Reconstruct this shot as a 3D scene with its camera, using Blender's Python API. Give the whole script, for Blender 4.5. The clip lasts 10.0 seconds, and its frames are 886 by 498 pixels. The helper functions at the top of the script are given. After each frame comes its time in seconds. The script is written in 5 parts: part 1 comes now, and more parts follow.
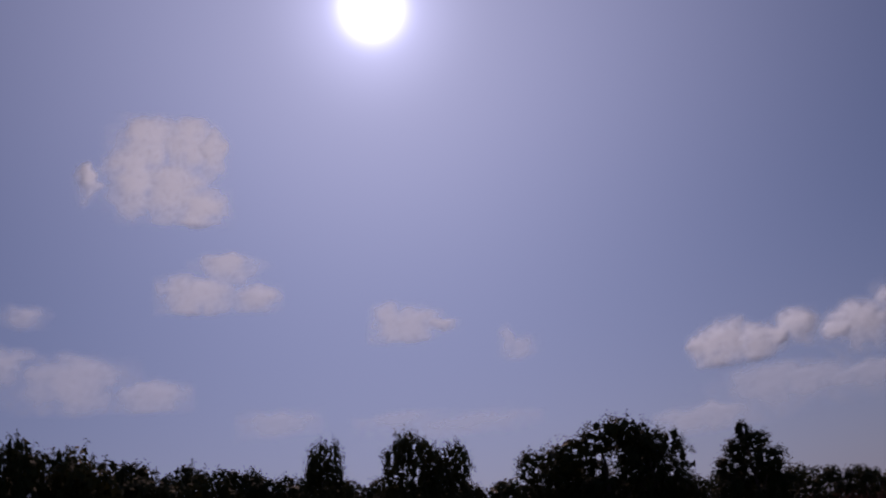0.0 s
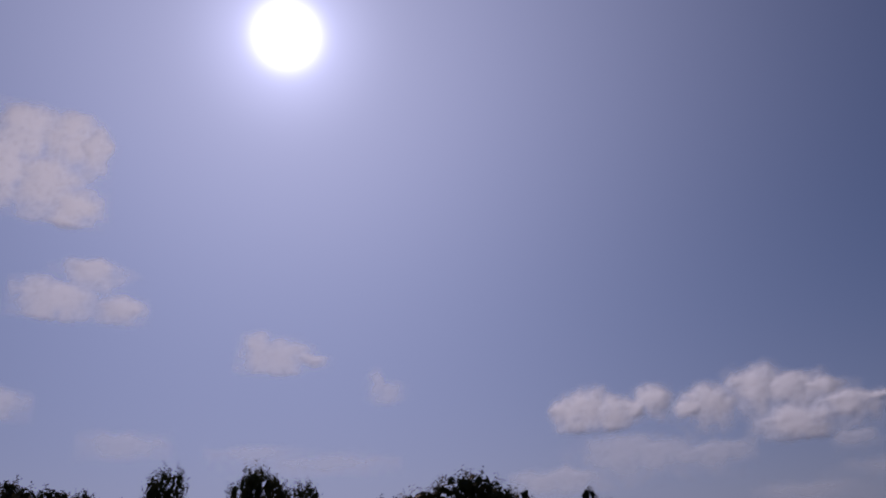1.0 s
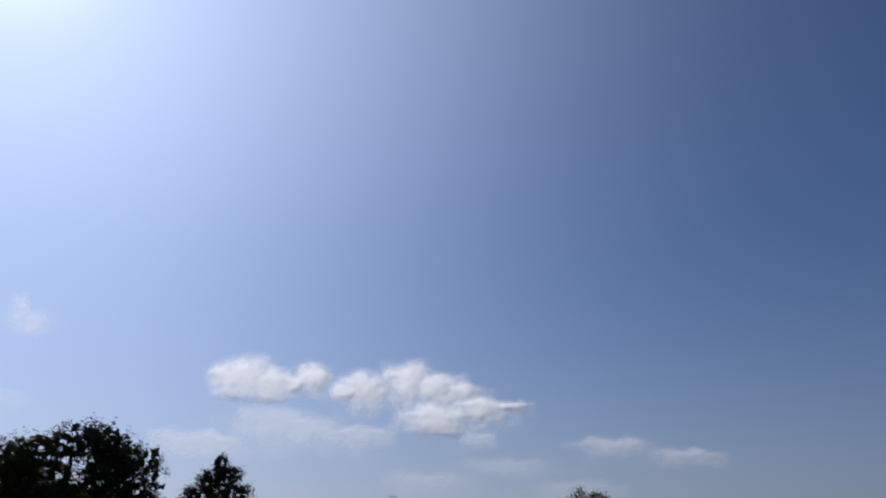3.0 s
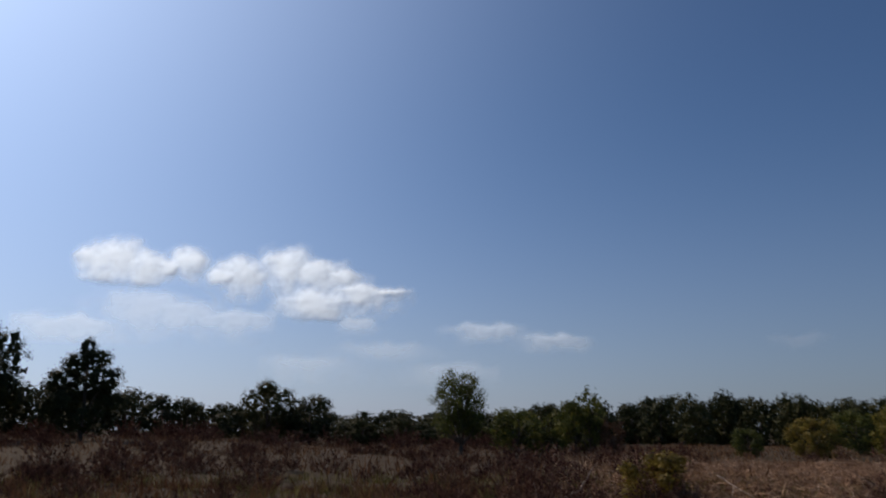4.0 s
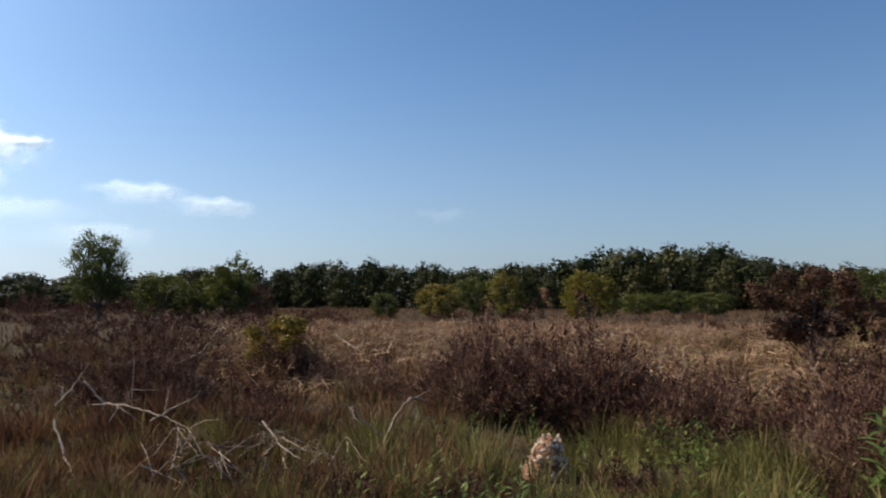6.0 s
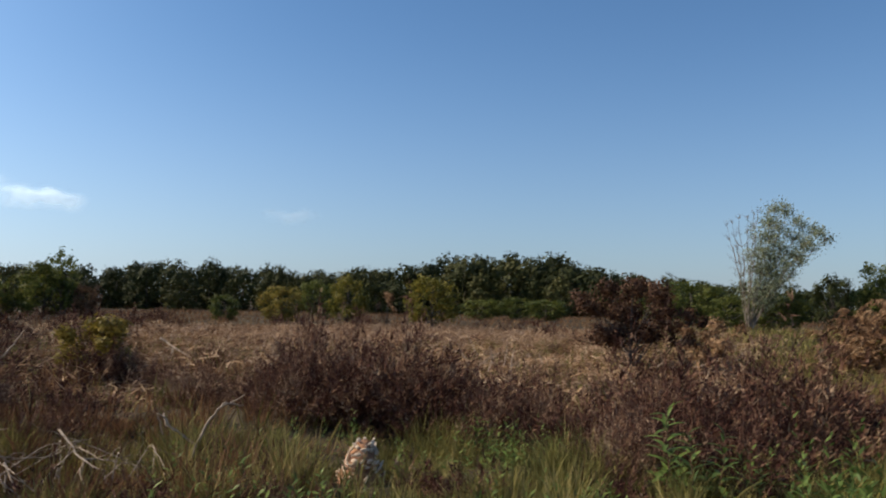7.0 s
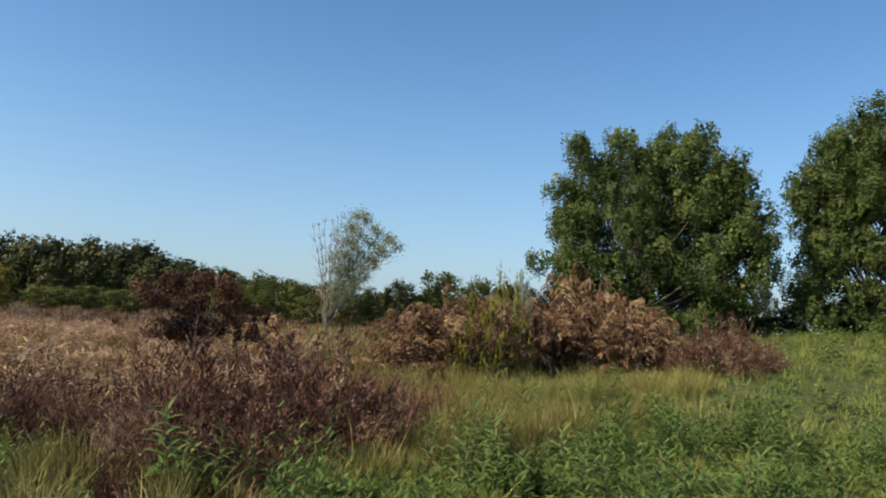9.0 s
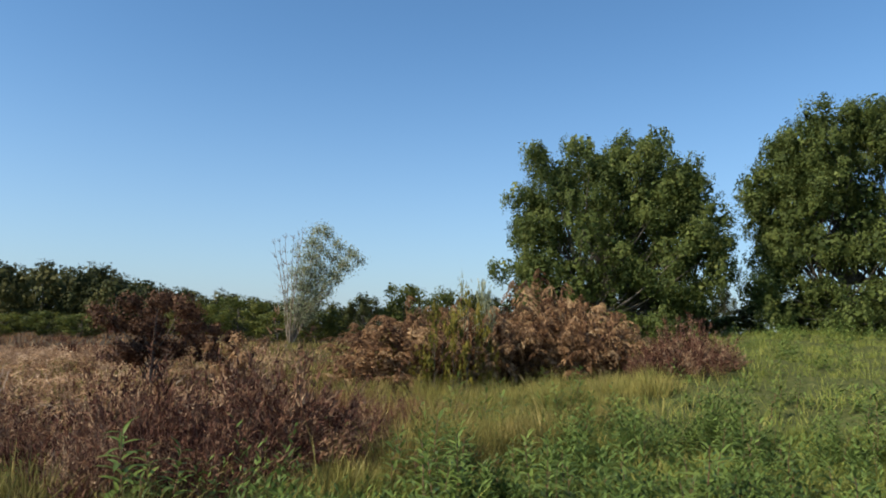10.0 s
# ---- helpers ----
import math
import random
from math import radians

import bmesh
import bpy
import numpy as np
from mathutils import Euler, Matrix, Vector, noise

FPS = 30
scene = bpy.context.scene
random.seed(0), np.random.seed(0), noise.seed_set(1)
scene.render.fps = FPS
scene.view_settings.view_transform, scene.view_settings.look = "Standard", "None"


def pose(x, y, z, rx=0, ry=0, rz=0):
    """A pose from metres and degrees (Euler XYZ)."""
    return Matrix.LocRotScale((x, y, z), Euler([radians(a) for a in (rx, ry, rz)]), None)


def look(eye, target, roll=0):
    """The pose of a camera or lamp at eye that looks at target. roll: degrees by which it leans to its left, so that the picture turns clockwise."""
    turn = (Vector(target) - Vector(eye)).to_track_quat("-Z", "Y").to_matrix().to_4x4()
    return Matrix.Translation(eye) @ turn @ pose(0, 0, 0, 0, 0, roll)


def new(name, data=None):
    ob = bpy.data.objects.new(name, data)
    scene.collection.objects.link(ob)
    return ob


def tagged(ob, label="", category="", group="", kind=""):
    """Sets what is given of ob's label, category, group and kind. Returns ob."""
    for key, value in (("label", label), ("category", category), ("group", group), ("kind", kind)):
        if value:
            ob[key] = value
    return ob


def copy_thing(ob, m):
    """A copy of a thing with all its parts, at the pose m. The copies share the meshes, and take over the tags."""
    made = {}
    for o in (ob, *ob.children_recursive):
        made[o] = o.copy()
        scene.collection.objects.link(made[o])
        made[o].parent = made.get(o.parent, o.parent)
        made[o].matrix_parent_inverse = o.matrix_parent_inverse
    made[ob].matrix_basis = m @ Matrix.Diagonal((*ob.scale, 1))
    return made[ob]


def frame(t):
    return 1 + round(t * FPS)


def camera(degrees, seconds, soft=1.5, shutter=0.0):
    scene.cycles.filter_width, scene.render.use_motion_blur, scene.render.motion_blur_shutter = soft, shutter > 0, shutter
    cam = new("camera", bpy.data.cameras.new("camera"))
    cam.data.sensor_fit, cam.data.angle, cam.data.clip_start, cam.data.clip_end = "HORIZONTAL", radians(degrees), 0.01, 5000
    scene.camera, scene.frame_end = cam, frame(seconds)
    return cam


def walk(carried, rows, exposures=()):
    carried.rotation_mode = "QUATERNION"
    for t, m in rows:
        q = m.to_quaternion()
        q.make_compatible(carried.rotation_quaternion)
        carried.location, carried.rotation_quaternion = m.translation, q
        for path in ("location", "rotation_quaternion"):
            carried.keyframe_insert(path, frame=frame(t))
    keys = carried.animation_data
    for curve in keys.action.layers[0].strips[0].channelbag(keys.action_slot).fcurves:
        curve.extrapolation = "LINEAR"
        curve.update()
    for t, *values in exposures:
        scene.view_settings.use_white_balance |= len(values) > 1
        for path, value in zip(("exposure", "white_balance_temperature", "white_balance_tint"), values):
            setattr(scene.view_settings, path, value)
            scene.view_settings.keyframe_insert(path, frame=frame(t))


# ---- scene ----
FOV = 60.29
ARM = 1.2          # the eye swings round the body at this radius
EYE_Z = 1.6


def away(az, d, z=0.0):
    """A point d metres off towards the compass angle az (clockwise from +y)."""
    a = radians(az)
    return Vector((d * math.sin(a), d * math.cos(a), z))


def seen_from(az, d, yaw):
    """The same, counted from where the eye stands when it faces yaw."""
    return away(yaw, ARM) + away(az, d)


# ---- camera: seconds, facing, tilt, roll ----
TURN = [
    (0.0, 1.26, 21.70, -7.22), (0.5, 6.20, 22.44, -4.11), (1.0, 10.90, 24.15, -3.23),
    (1.5, 15.90, 25.11, -1.94), (2.0, 22.38, 25.11, -0.55), (2.2, 24.50, 24.62, -0.32),
    (3.3, 38.45, 19.36, 1.50), (3.5, 40.00, 17.25, 1.25), (4.0, 44.46, 13.50, 0.30),
    (4.5, 50.12, 8.48, -0.65), (5.0, 55.27, 3.96, -1.20), (5.5, 64.75, 3.31, 1.38),
    (5.7, 66.52, 3.75, 1.05), (6.8, 79.08, 3.18, 0.30), (7.0, 80.86, 4.10, 1.12),
    (7.5, 87.68, 4.90, 2.70), (8.0, 95.12, 2.37, 0.45), (8.5, 105.30, 4.05, 3.30),
    (9.0, 110.50, 4.94, 3.42), (9.5, 113.38, 5.41, 2.26), (10.0, 113.24, 5.92, 1.22),
]


def stand(yaw, tilt, roll):
    eye = away(yaw, ARM, EYE_Z)
    t = radians(tilt)
    return look(eye, eye + away(yaw, math.cos(t), math.sin(t)), roll)


cam = camera(FOV, 10.0, soft=1.9, shutter=0.2)
walk(cam, [(t, stand(y, p, r)) for t, y, p, r in TURN],
     exposures=[(0.0, -1.85, 6650, 52), (2.2, -1.32, 6450, 38), (3.5, -0.66, 6450, 23), (4.5, -0.64, 6450, 21),
                (5.0, -0.25, 6500, 16), (5.5, 0.2, 6550, 15), (7.0, 0.46, 6550, 12),
                (7.5, 0.61, 6550, 11), (8.0, 0.80, 6530, 10), (8.5, 0.79, 6520, 9), (10.0, 0.84, 6500, 8)])

# ---- daylight ----
SUN_AZ, SUN_EL = -2.5, 39.6
SUN_WAY = away(SUN_AZ, math.cos(radians(SUN_EL)), math.sin(radians(SUN_EL)))

world = bpy.data.worlds.new("heath_sky")
scene.world = world
world.use_nodes = True
wn, wl = world.node_tree.nodes, world.node_tree.links
wn.clear()
w_out = wn.new("ShaderNodeOutputWorld")
sky = wn.new("ShaderNodeTexSky")
sky.sky_type = "NISHITA"
sky.sun_disc = False
sky.sun_elevation = radians(SUN_EL)
sky.sun_rotation = radians(SUN_AZ)
sky.air_density, sky.dust_density, sky.ozone_density = 0.9, 0.45, 1.8
bg = wn.new("ShaderNodeBackground")
bg.inputs["Strength"].default_value = 0.083
clear_air = wn.new("ShaderNodeMix")
clear_air.data_type, clear_air.blend_type = "RGBA", "MULTIPLY"
clear_air.inputs["Factor"].default_value = 1.0
clear_air.inputs["B"].default_value = (0.70, 0.98, 1.14, 1)
wl.new(sky.outputs["Color"], clear_air.inputs["A"])
wl.new(clear_air.outputs["Result"], bg.inputs["Color"])
# the sun's own disc and its aureole in the haze
way = wn.new("ShaderNodeTexCoord")
dot = wn.new("ShaderNodeVectorMath")
dot.operation = "DOT_PRODUCT"
dot.inputs[1].default_value = SUN_WAY
wl.new(way.outputs["Generated"], dot.inputs[0])
clamp = wn.new("ShaderNodeMath")
clamp.operation = "MAXIMUM"
clamp.inputs[1].default_value = 0.0
wl.new(dot.outputs["Value"], clamp.inputs[0])


def halo(power, strength):
    p = wn.new("ShaderNodeMath")
    p.operation = "POWER"
    p.inputs[1].default_value = power
    wl.new(clamp.outputs[0], p.inputs[0])
    m = wn.new("ShaderNodeMath")
    m.operation = "MULTIPLY"
    m.inputs[1].default_value = strength
    wl.new(p.outputs[0], m.inputs[0])
    return m


h_wide, h_mid, h_core = halo(7, 1.15), halo(320, 1.5), halo(2600, 16.0)
h_a = wn.new("ShaderNodeMath")
h_b = wn.new("ShaderNodeMath")
wl.new(h_wide.outputs[0], h_a.inputs[0])
wl.new(h_mid.outputs[0], h_a.inputs[1])
wl.new(h_a.outputs[0], h_b.inputs[0])
wl.new(h_core.outputs[0], h_b.inputs[1])
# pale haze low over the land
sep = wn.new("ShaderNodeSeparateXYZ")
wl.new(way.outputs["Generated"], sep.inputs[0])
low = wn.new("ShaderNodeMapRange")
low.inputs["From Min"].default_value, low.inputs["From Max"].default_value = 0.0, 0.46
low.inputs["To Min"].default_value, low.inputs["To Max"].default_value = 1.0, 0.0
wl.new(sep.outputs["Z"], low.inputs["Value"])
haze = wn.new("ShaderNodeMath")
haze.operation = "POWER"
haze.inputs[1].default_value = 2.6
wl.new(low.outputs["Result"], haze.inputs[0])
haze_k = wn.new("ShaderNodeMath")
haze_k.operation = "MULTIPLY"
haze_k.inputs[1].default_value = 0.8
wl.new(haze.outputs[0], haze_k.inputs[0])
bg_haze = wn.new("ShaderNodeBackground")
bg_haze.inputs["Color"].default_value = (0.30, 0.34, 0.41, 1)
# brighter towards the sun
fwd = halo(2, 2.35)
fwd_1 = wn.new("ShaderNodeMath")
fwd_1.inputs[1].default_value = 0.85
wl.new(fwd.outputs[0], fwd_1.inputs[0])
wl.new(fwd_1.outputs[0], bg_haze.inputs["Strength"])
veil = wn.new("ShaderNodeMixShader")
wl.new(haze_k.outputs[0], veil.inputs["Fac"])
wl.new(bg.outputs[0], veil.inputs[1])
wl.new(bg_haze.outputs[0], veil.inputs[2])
bg_sun = wn.new("ShaderNodeBackground")
bg_sun.inputs["Color"].default_value = (0.62, 0.80, 1.0, 1)
wl.new(h_b.outputs[0], bg_sun.inputs["Strength"])
all_sky = wn.new("ShaderNodeAddShader")
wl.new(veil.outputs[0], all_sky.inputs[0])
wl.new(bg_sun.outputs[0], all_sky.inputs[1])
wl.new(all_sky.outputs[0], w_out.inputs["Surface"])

sun_data = bpy.data.lights.new("sun", "SUN")
sun_data.energy, sun_data.angle, sun_data.color = 4.5, radians(0.53), (1.0, 0.845, 0.605)
sun = new("sun", sun_data)
sun.matrix_world = look(SUN_WAY * 100, (0, 0, 0))


# ---- materials ----
def material(name):
    m = bpy.data.materials.new(name)
    m.use_nodes = True
    m.node_tree.nodes.clear()
    return m, m.node_tree.nodes, m.node_tree.links


def ramp(nodes, stops):
    r = nodes.new("ShaderNodeValToRGB")
    el = r.color_ramp.elements
    while len(el) < len(stops):
        el.new(0.5)
    for e, (at, c) in zip(el, stops):
        e.position, e.color = at, (*c, 1)
    return r


def foliage(name, colours, through_light=0.35, rough=0.6, noise_size=1.5, by_plant=0.22, drift=0.9, by_leaf=0.55):
    """Leaves: hue by leaf and by plant, larger drifts of colour, light passing through."""
    m, n, l = material(name)
    out = n.new("ShaderNodeOutputMaterial")
    geo, info = n.new("ShaderNodeNewGeometry"), n.new("ShaderNodeObjectInfo")
    tex = n.new("ShaderNodeTexNoise")
    tex.inputs["Scale"].default_value = noise_size
    tex.inputs["Detail"].default_value = 3
    pos = n.new("ShaderNodeNewGeometry")
    l.new(pos.outputs["Position"], tex.inputs["Vector"])
    a = n.new("ShaderNodeMath")
    a.operation = "MULTIPLY_ADD"
    a.inputs[1].default_value = by_leaf
    l.new(geo.outputs["Random Per Island"], a.inputs[0])
    b = n.new("ShaderNodeMath")
    b.operation = "MULTIPLY_ADD"
    b.inputs[1].default_value = drift
    b.inputs[2].default_value = 0.405 - 0.5 * drift - 0.5 * by_leaf
    l.new(tex.outputs["Fac"], b.inputs[0])
    l.new(b.outputs[0], a.inputs[2])
    c = n.new("ShaderNodeMath")
    c.operation = "MULTIPLY_ADD"
    c.inputs[1].default_value = by_plant
    l.new(info.outputs["Random"], c.inputs[0])
    l.new(a.outputs[0], c.inputs[2])
    k = len(colours)
    r = ramp(n, [(i / (k - 1), col) for i, col in enumerate(colours)])
    l.new(c.outputs[0], r.inputs["Fac"])
    pb = n.new("ShaderNodeBsdfPrincipled")
    pb.inputs["Roughness"].default_value = rough
    pb.inputs["Specular IOR Level"].default_value = 0.12
    l.new(r.outputs["Color"], pb.inputs["Base Color"])
    tr = n.new("ShaderNodeBsdfTranslucent")
    l.new(r.outputs["Color"], tr.inputs["Color"])
    mix = n.new("ShaderNodeMixShader")
    mix.inputs["Fac"].default_value = through_light
    l.new(pb.outputs[0], mix.inputs[1])
    l.new(tr.outputs[0], mix.inputs[2])
    l.new(mix.outputs[0], out.inputs["Surface"])
    return m


def bark(name, dark, light, scale=6.0, stretch=0.25):
    m, n, l = material(name)
    out = n.new("ShaderNodeOutputMaterial")
    tc = n.new("ShaderNodeTexCoord")
    mp = n.new("ShaderNodeMapping")
    mp.inputs["Scale"].default_value = (1, 1, stretch)
    l.new(tc.outputs["Object"], mp.inputs["Vector"])
    tex = n.new("ShaderNodeTexNoise")
    tex.inputs["Scale"].default_value, tex.inputs["Detail"].default_value = scale, 6
    l.new(mp.outputs[0], tex.inputs["Vector"])
    r = ramp(n, [(0.3, dark), (0.7, light)])
    l.new(tex.outputs["Fac"], r.inputs["Fac"])
    pb = n.new("ShaderNodeBsdfPrincipled")
    pb.inputs["Roughness"].default_value = 0.85
    l.new(r.outputs["Color"], pb.inputs["Base Color"])
    bump = n.new("ShaderNodeBump")
    bump.inputs["Strength"].default_value, bump.inputs["Distance"].default_value = 0.6, 0.02
    l.new(tex.outputs["Fac"], bump.inputs["Height"])
    l.new(bump.outputs[0], pb.inputs["Normal"])
    l.new(pb.outputs[0], out.inputs["Surface"])
    return m


# wood leaves coloured near black: shade of trees against the light is in the palette
M_WOOD_LEAF = foliage("shade_toned_wood_leaves", [(0.008, 0.011, 0.004), (0.015, 0.021, 0.007), (0.026, 0.033, 0.010), (0.042, 0.047, 0.014), (0.070, 0.066, 0.020)], 0.08, 0.65, 0.12, 0.45, 1.1, 0.4)
M_BIRCH_LEAF = foliage("birch_leaves", [(0.026, 0.038, 0.012), (0.055, 0.077, 0.021), (0.096, 0.122, 0.033), (0.168, 0.190, 0.060)], 0.3, 0.6, 0.9, 0.22, 1.6, 0.45)
M_SHRUB_LEAF = foliage("shrub_leaves", [(0.028, 0.042, 0.013), (0.058, 0.075, 0.020), (0.10, 0.112, 0.026), (0.17, 0.16, 0.04)], 0.4, 0.55, 0.8)
M_YELLOW_LEAF = foliage("yellowing_leaves", [(0.05, 0.055, 0.014), (0.11, 0.10, 0.022), (0.19, 0.155, 0.034), (0.27, 0.19, 0.05)], 0.4, 0.55, 2.0)
M_GOLD_LEAF = foliage("golden_leaves", [(0.040, 0.045, 0.010), (0.095, 0.092, 0.018), (0.17, 0.15, 0.028), (0.27, 0.21, 0.048)], 0.35, 0.55, 2.0, 0.22, 1.3, 0.5)
M_AMBER_LEAF = foliage("amber_birch_leaves", [(0.050, 0.036, 0.009), (0.115, 0.088, 0.017), (0.21, 0.158, 0.032), (0.33, 0.25, 0.062)], 0.4, 0.55, 2.5)
M_PALE_LEAF = foliage("pale_willow_leaves", [(0.10, 0.125, 0.07), (0.19, 0.215, 0.13), (0.29, 0.31, 0.20), (0.42, 0.43, 0.30)], 0.4, 0.5, 1.0)
M_HEATHER = foliage("heather_sprigs", [(0.010, 0.004, 0.004), (0.034, 0.013, 0.011), (0.086, 0.037, 0.026), (0.175, 0.100, 0.066), (0.33, 0.235, 0.155)], 0.15, 0.8, 3.6, 0.35, 1.5, 0.5)
M_BRACKEN = foliage("brown_bracken_fronds", [(0.028, 0.013, 0.008), (0.084, 0.042, 0.023), (0.17, 0.096, 0.052), (0.33, 0.215, 0.125)], 0.25, 0.7, 1.8, 0.4, 1.4, 0.4)
M_RUSSET = foliage("russet_dying_leaves", [(0.020, 0.010, 0.007), (0.058, 0.029, 0.018), (0.120, 0.066, 0.039), (0.235, 0.148, 0.090)], 0.25, 0.7, 2.6, 0.22, 1.5, 0.5)
M_TANFROND = foliage("tan_bracken_fronds", [(0.048, 0.024, 0.013), (0.125, 0.069, 0.037), (0.23, 0.143, 0.078), (0.38, 0.265, 0.155)], 0.25, 0.75, 1.8, 0.4, 1.3, 0.4)
M_LITTER = foliage("bleached_bracken_litter", [(0.045, 0.026, 0.016), (0.125, 0.074, 0.044), (0.27, 0.175, 0.110), (0.52, 0.385, 0.262)], 0.2, 0.85, 0.8, 0.22, 2.1, 0.5)
M_STRAW = foliage("pale_bracken_stalks", [(0.149, 0.083, 0.045), (0.276, 0.167, 0.095), (0.425, 0.287, 0.174), (0.598, 0.448, 0.302)], 0.1, 0.8, 0.6)
M_TAWNY = foliage("tawny_seed_grass", [(0.106, 0.097, 0.028), (0.201, 0.182, 0.052), (0.317, 0.284, 0.092), (0.486, 0.443, 0.166)], 0.35, 0.75, 0.8)
M_DRYGRASS = foliage("olive_moor_grass", [(0.034, 0.028, 0.010), (0.078, 0.068, 0.020), (0.130, 0.122, 0.035), (0.23, 0.195, 0.068), (0.45, 0.35, 0.155)], 0.25, 0.7, 1.3, 0.22, 1.3, 0.5)
M_RUST = foliage("rusty_dead_grass", [(0.040, 0.018, 0.012), (0.095, 0.046, 0.026), (0.17, 0.092, 0.046), (0.30, 0.19, 0.095)], 0.25, 0.8, 0.9)
M_GREEN = foliage("green_meadow_grass", [(0.064, 0.084, 0.019), (0.135, 0.160, 0.037), (0.222, 0.245, 0.062), (0.39, 0.37, 0.125)], 0.3, 0.65, 0.9, 0.22, 1.3, 0.5)
M_WEED = foliage("willowherb_leaves", [(0.030, 0.052, 0.014), (0.068, 0.106, 0.027), (0.122, 0.172, 0.043), (0.205, 0.255, 0.070)], 0.3, 0.45, 2.0)
M_BARK = bark("dark_bark", (0.035, 0.028, 0.022), (0.11, 0.09, 0.07))
# birch stems coloured dark: shade inside the crowns is put into the bark
M_BIRCH_BARK = bark("shaded_birch_bark", (0.030, 0.026, 0.022), (0.12, 0.105, 0.088), 3.0, 2.0)
M_PALE_BARK = bark("pale_willow_bark", (0.085, 0.066, 0.05), (0.24, 0.195, 0.15))
M_DEADWOOD = bark("bleached_dead_wood", (0.11, 0.078, 0.055), (0.42, 0.32, 0.235), 14.0)
M_STEM = bark("brown_stems", (0.07, 0.035, 0.02), (0.18, 0.10, 0.06), 12.0)


def ground_material():
    m, n, l = material("heath_soil_and_turf")
    out = n.new("ShaderNodeOutputMaterial")
    geo = n.new("ShaderNodeNewGeometry")
    fine, broad = n.new("ShaderNodeTexNoise"), n.new("ShaderNodeTexNoise")
    fine.inputs["Scale"].default_value, fine.inputs["Detail"].default_value = 9.0, 8
    broad.inputs["Scale"].default_value, broad.inputs["Detail"].default_value = 0.35, 5
    l.new(geo.outputs["Position"], fine.inputs["Vector"])
    l.new(geo.outputs["Position"], broad.inputs["Vector"])
    heath = ramp(n, [(0.30, (0.022, 0.016, 0.011)), (0.52, (0.055, 0.040, 0.025)), (0.75, (0.10, 0.080, 0.042))])
    turf = ramp(n, [(0.30, (0.030, 0.036, 0.013)), (0.55, (0.060, 0.070, 0.022)), (0.75, (0.12, 0.11, 0.045))])
    tan = ramp(n, [(0.30, (0.08, 0.043, 0.026)), (0.55, (0.18, 0.105, 0.062)), (0.75, (0.28, 0.185, 0.11))])
    for r in (heath, turf, tan):
        l.new(fine.outputs["Fac"], r.inputs["Fac"])
    last = heath
    for attr, r in (("tan", tan), ("green", turf)):
        at = n.new("ShaderNodeAttribute")
        at.attribute_name = attr
        add = n.new("ShaderNodeMath")
        add.operation = "MULTIPLY_ADD"
        add.inputs[1].default_value = 1.2
        l.new(broad.outputs["Fac"], add.inputs[0])
        l.new(at.outputs["Fac"], add.inputs[2])
        cut = n.new("ShaderNodeMapRange")
        cut.inputs["From Min"].default_value, cut.inputs["From Max"].default_value = 0.95, 1.3
        l.new(add.outputs[0], cut.inputs["Value"])
        mix = n.new("ShaderNodeMix")
        mix.data_type = "RGBA"
        l.new(cut.outputs["Result"], mix.inputs["Factor"])
        l.new(last.outputs["Color"] if last is heath else last.outputs["Result"], mix.inputs["A"])
        l.new(r.outputs["Color"], mix.inputs["B"])
        last = mix
    pb = n.new("ShaderNodeBsdfPrincipled")
    pb.inputs["Roughness"].default_value = 0.95
    pb.inputs["Specular IOR Level"].default_value = 0.1
    l.new(last.outputs["Result"], pb.inputs["Base Color"])
    bump = n.new("ShaderNodeBump")
    bump.inputs["Strength"].default_value, bump.inputs["Distance"].default_value = 1.0, 0.08
    l.new(fine.outputs["Fac"], bump.inputs["Height"])
    l.new(bump.outputs[0], pb.inputs["Normal"])
    l.new(pb.outputs[0], out.inputs["Surface"])
    return m


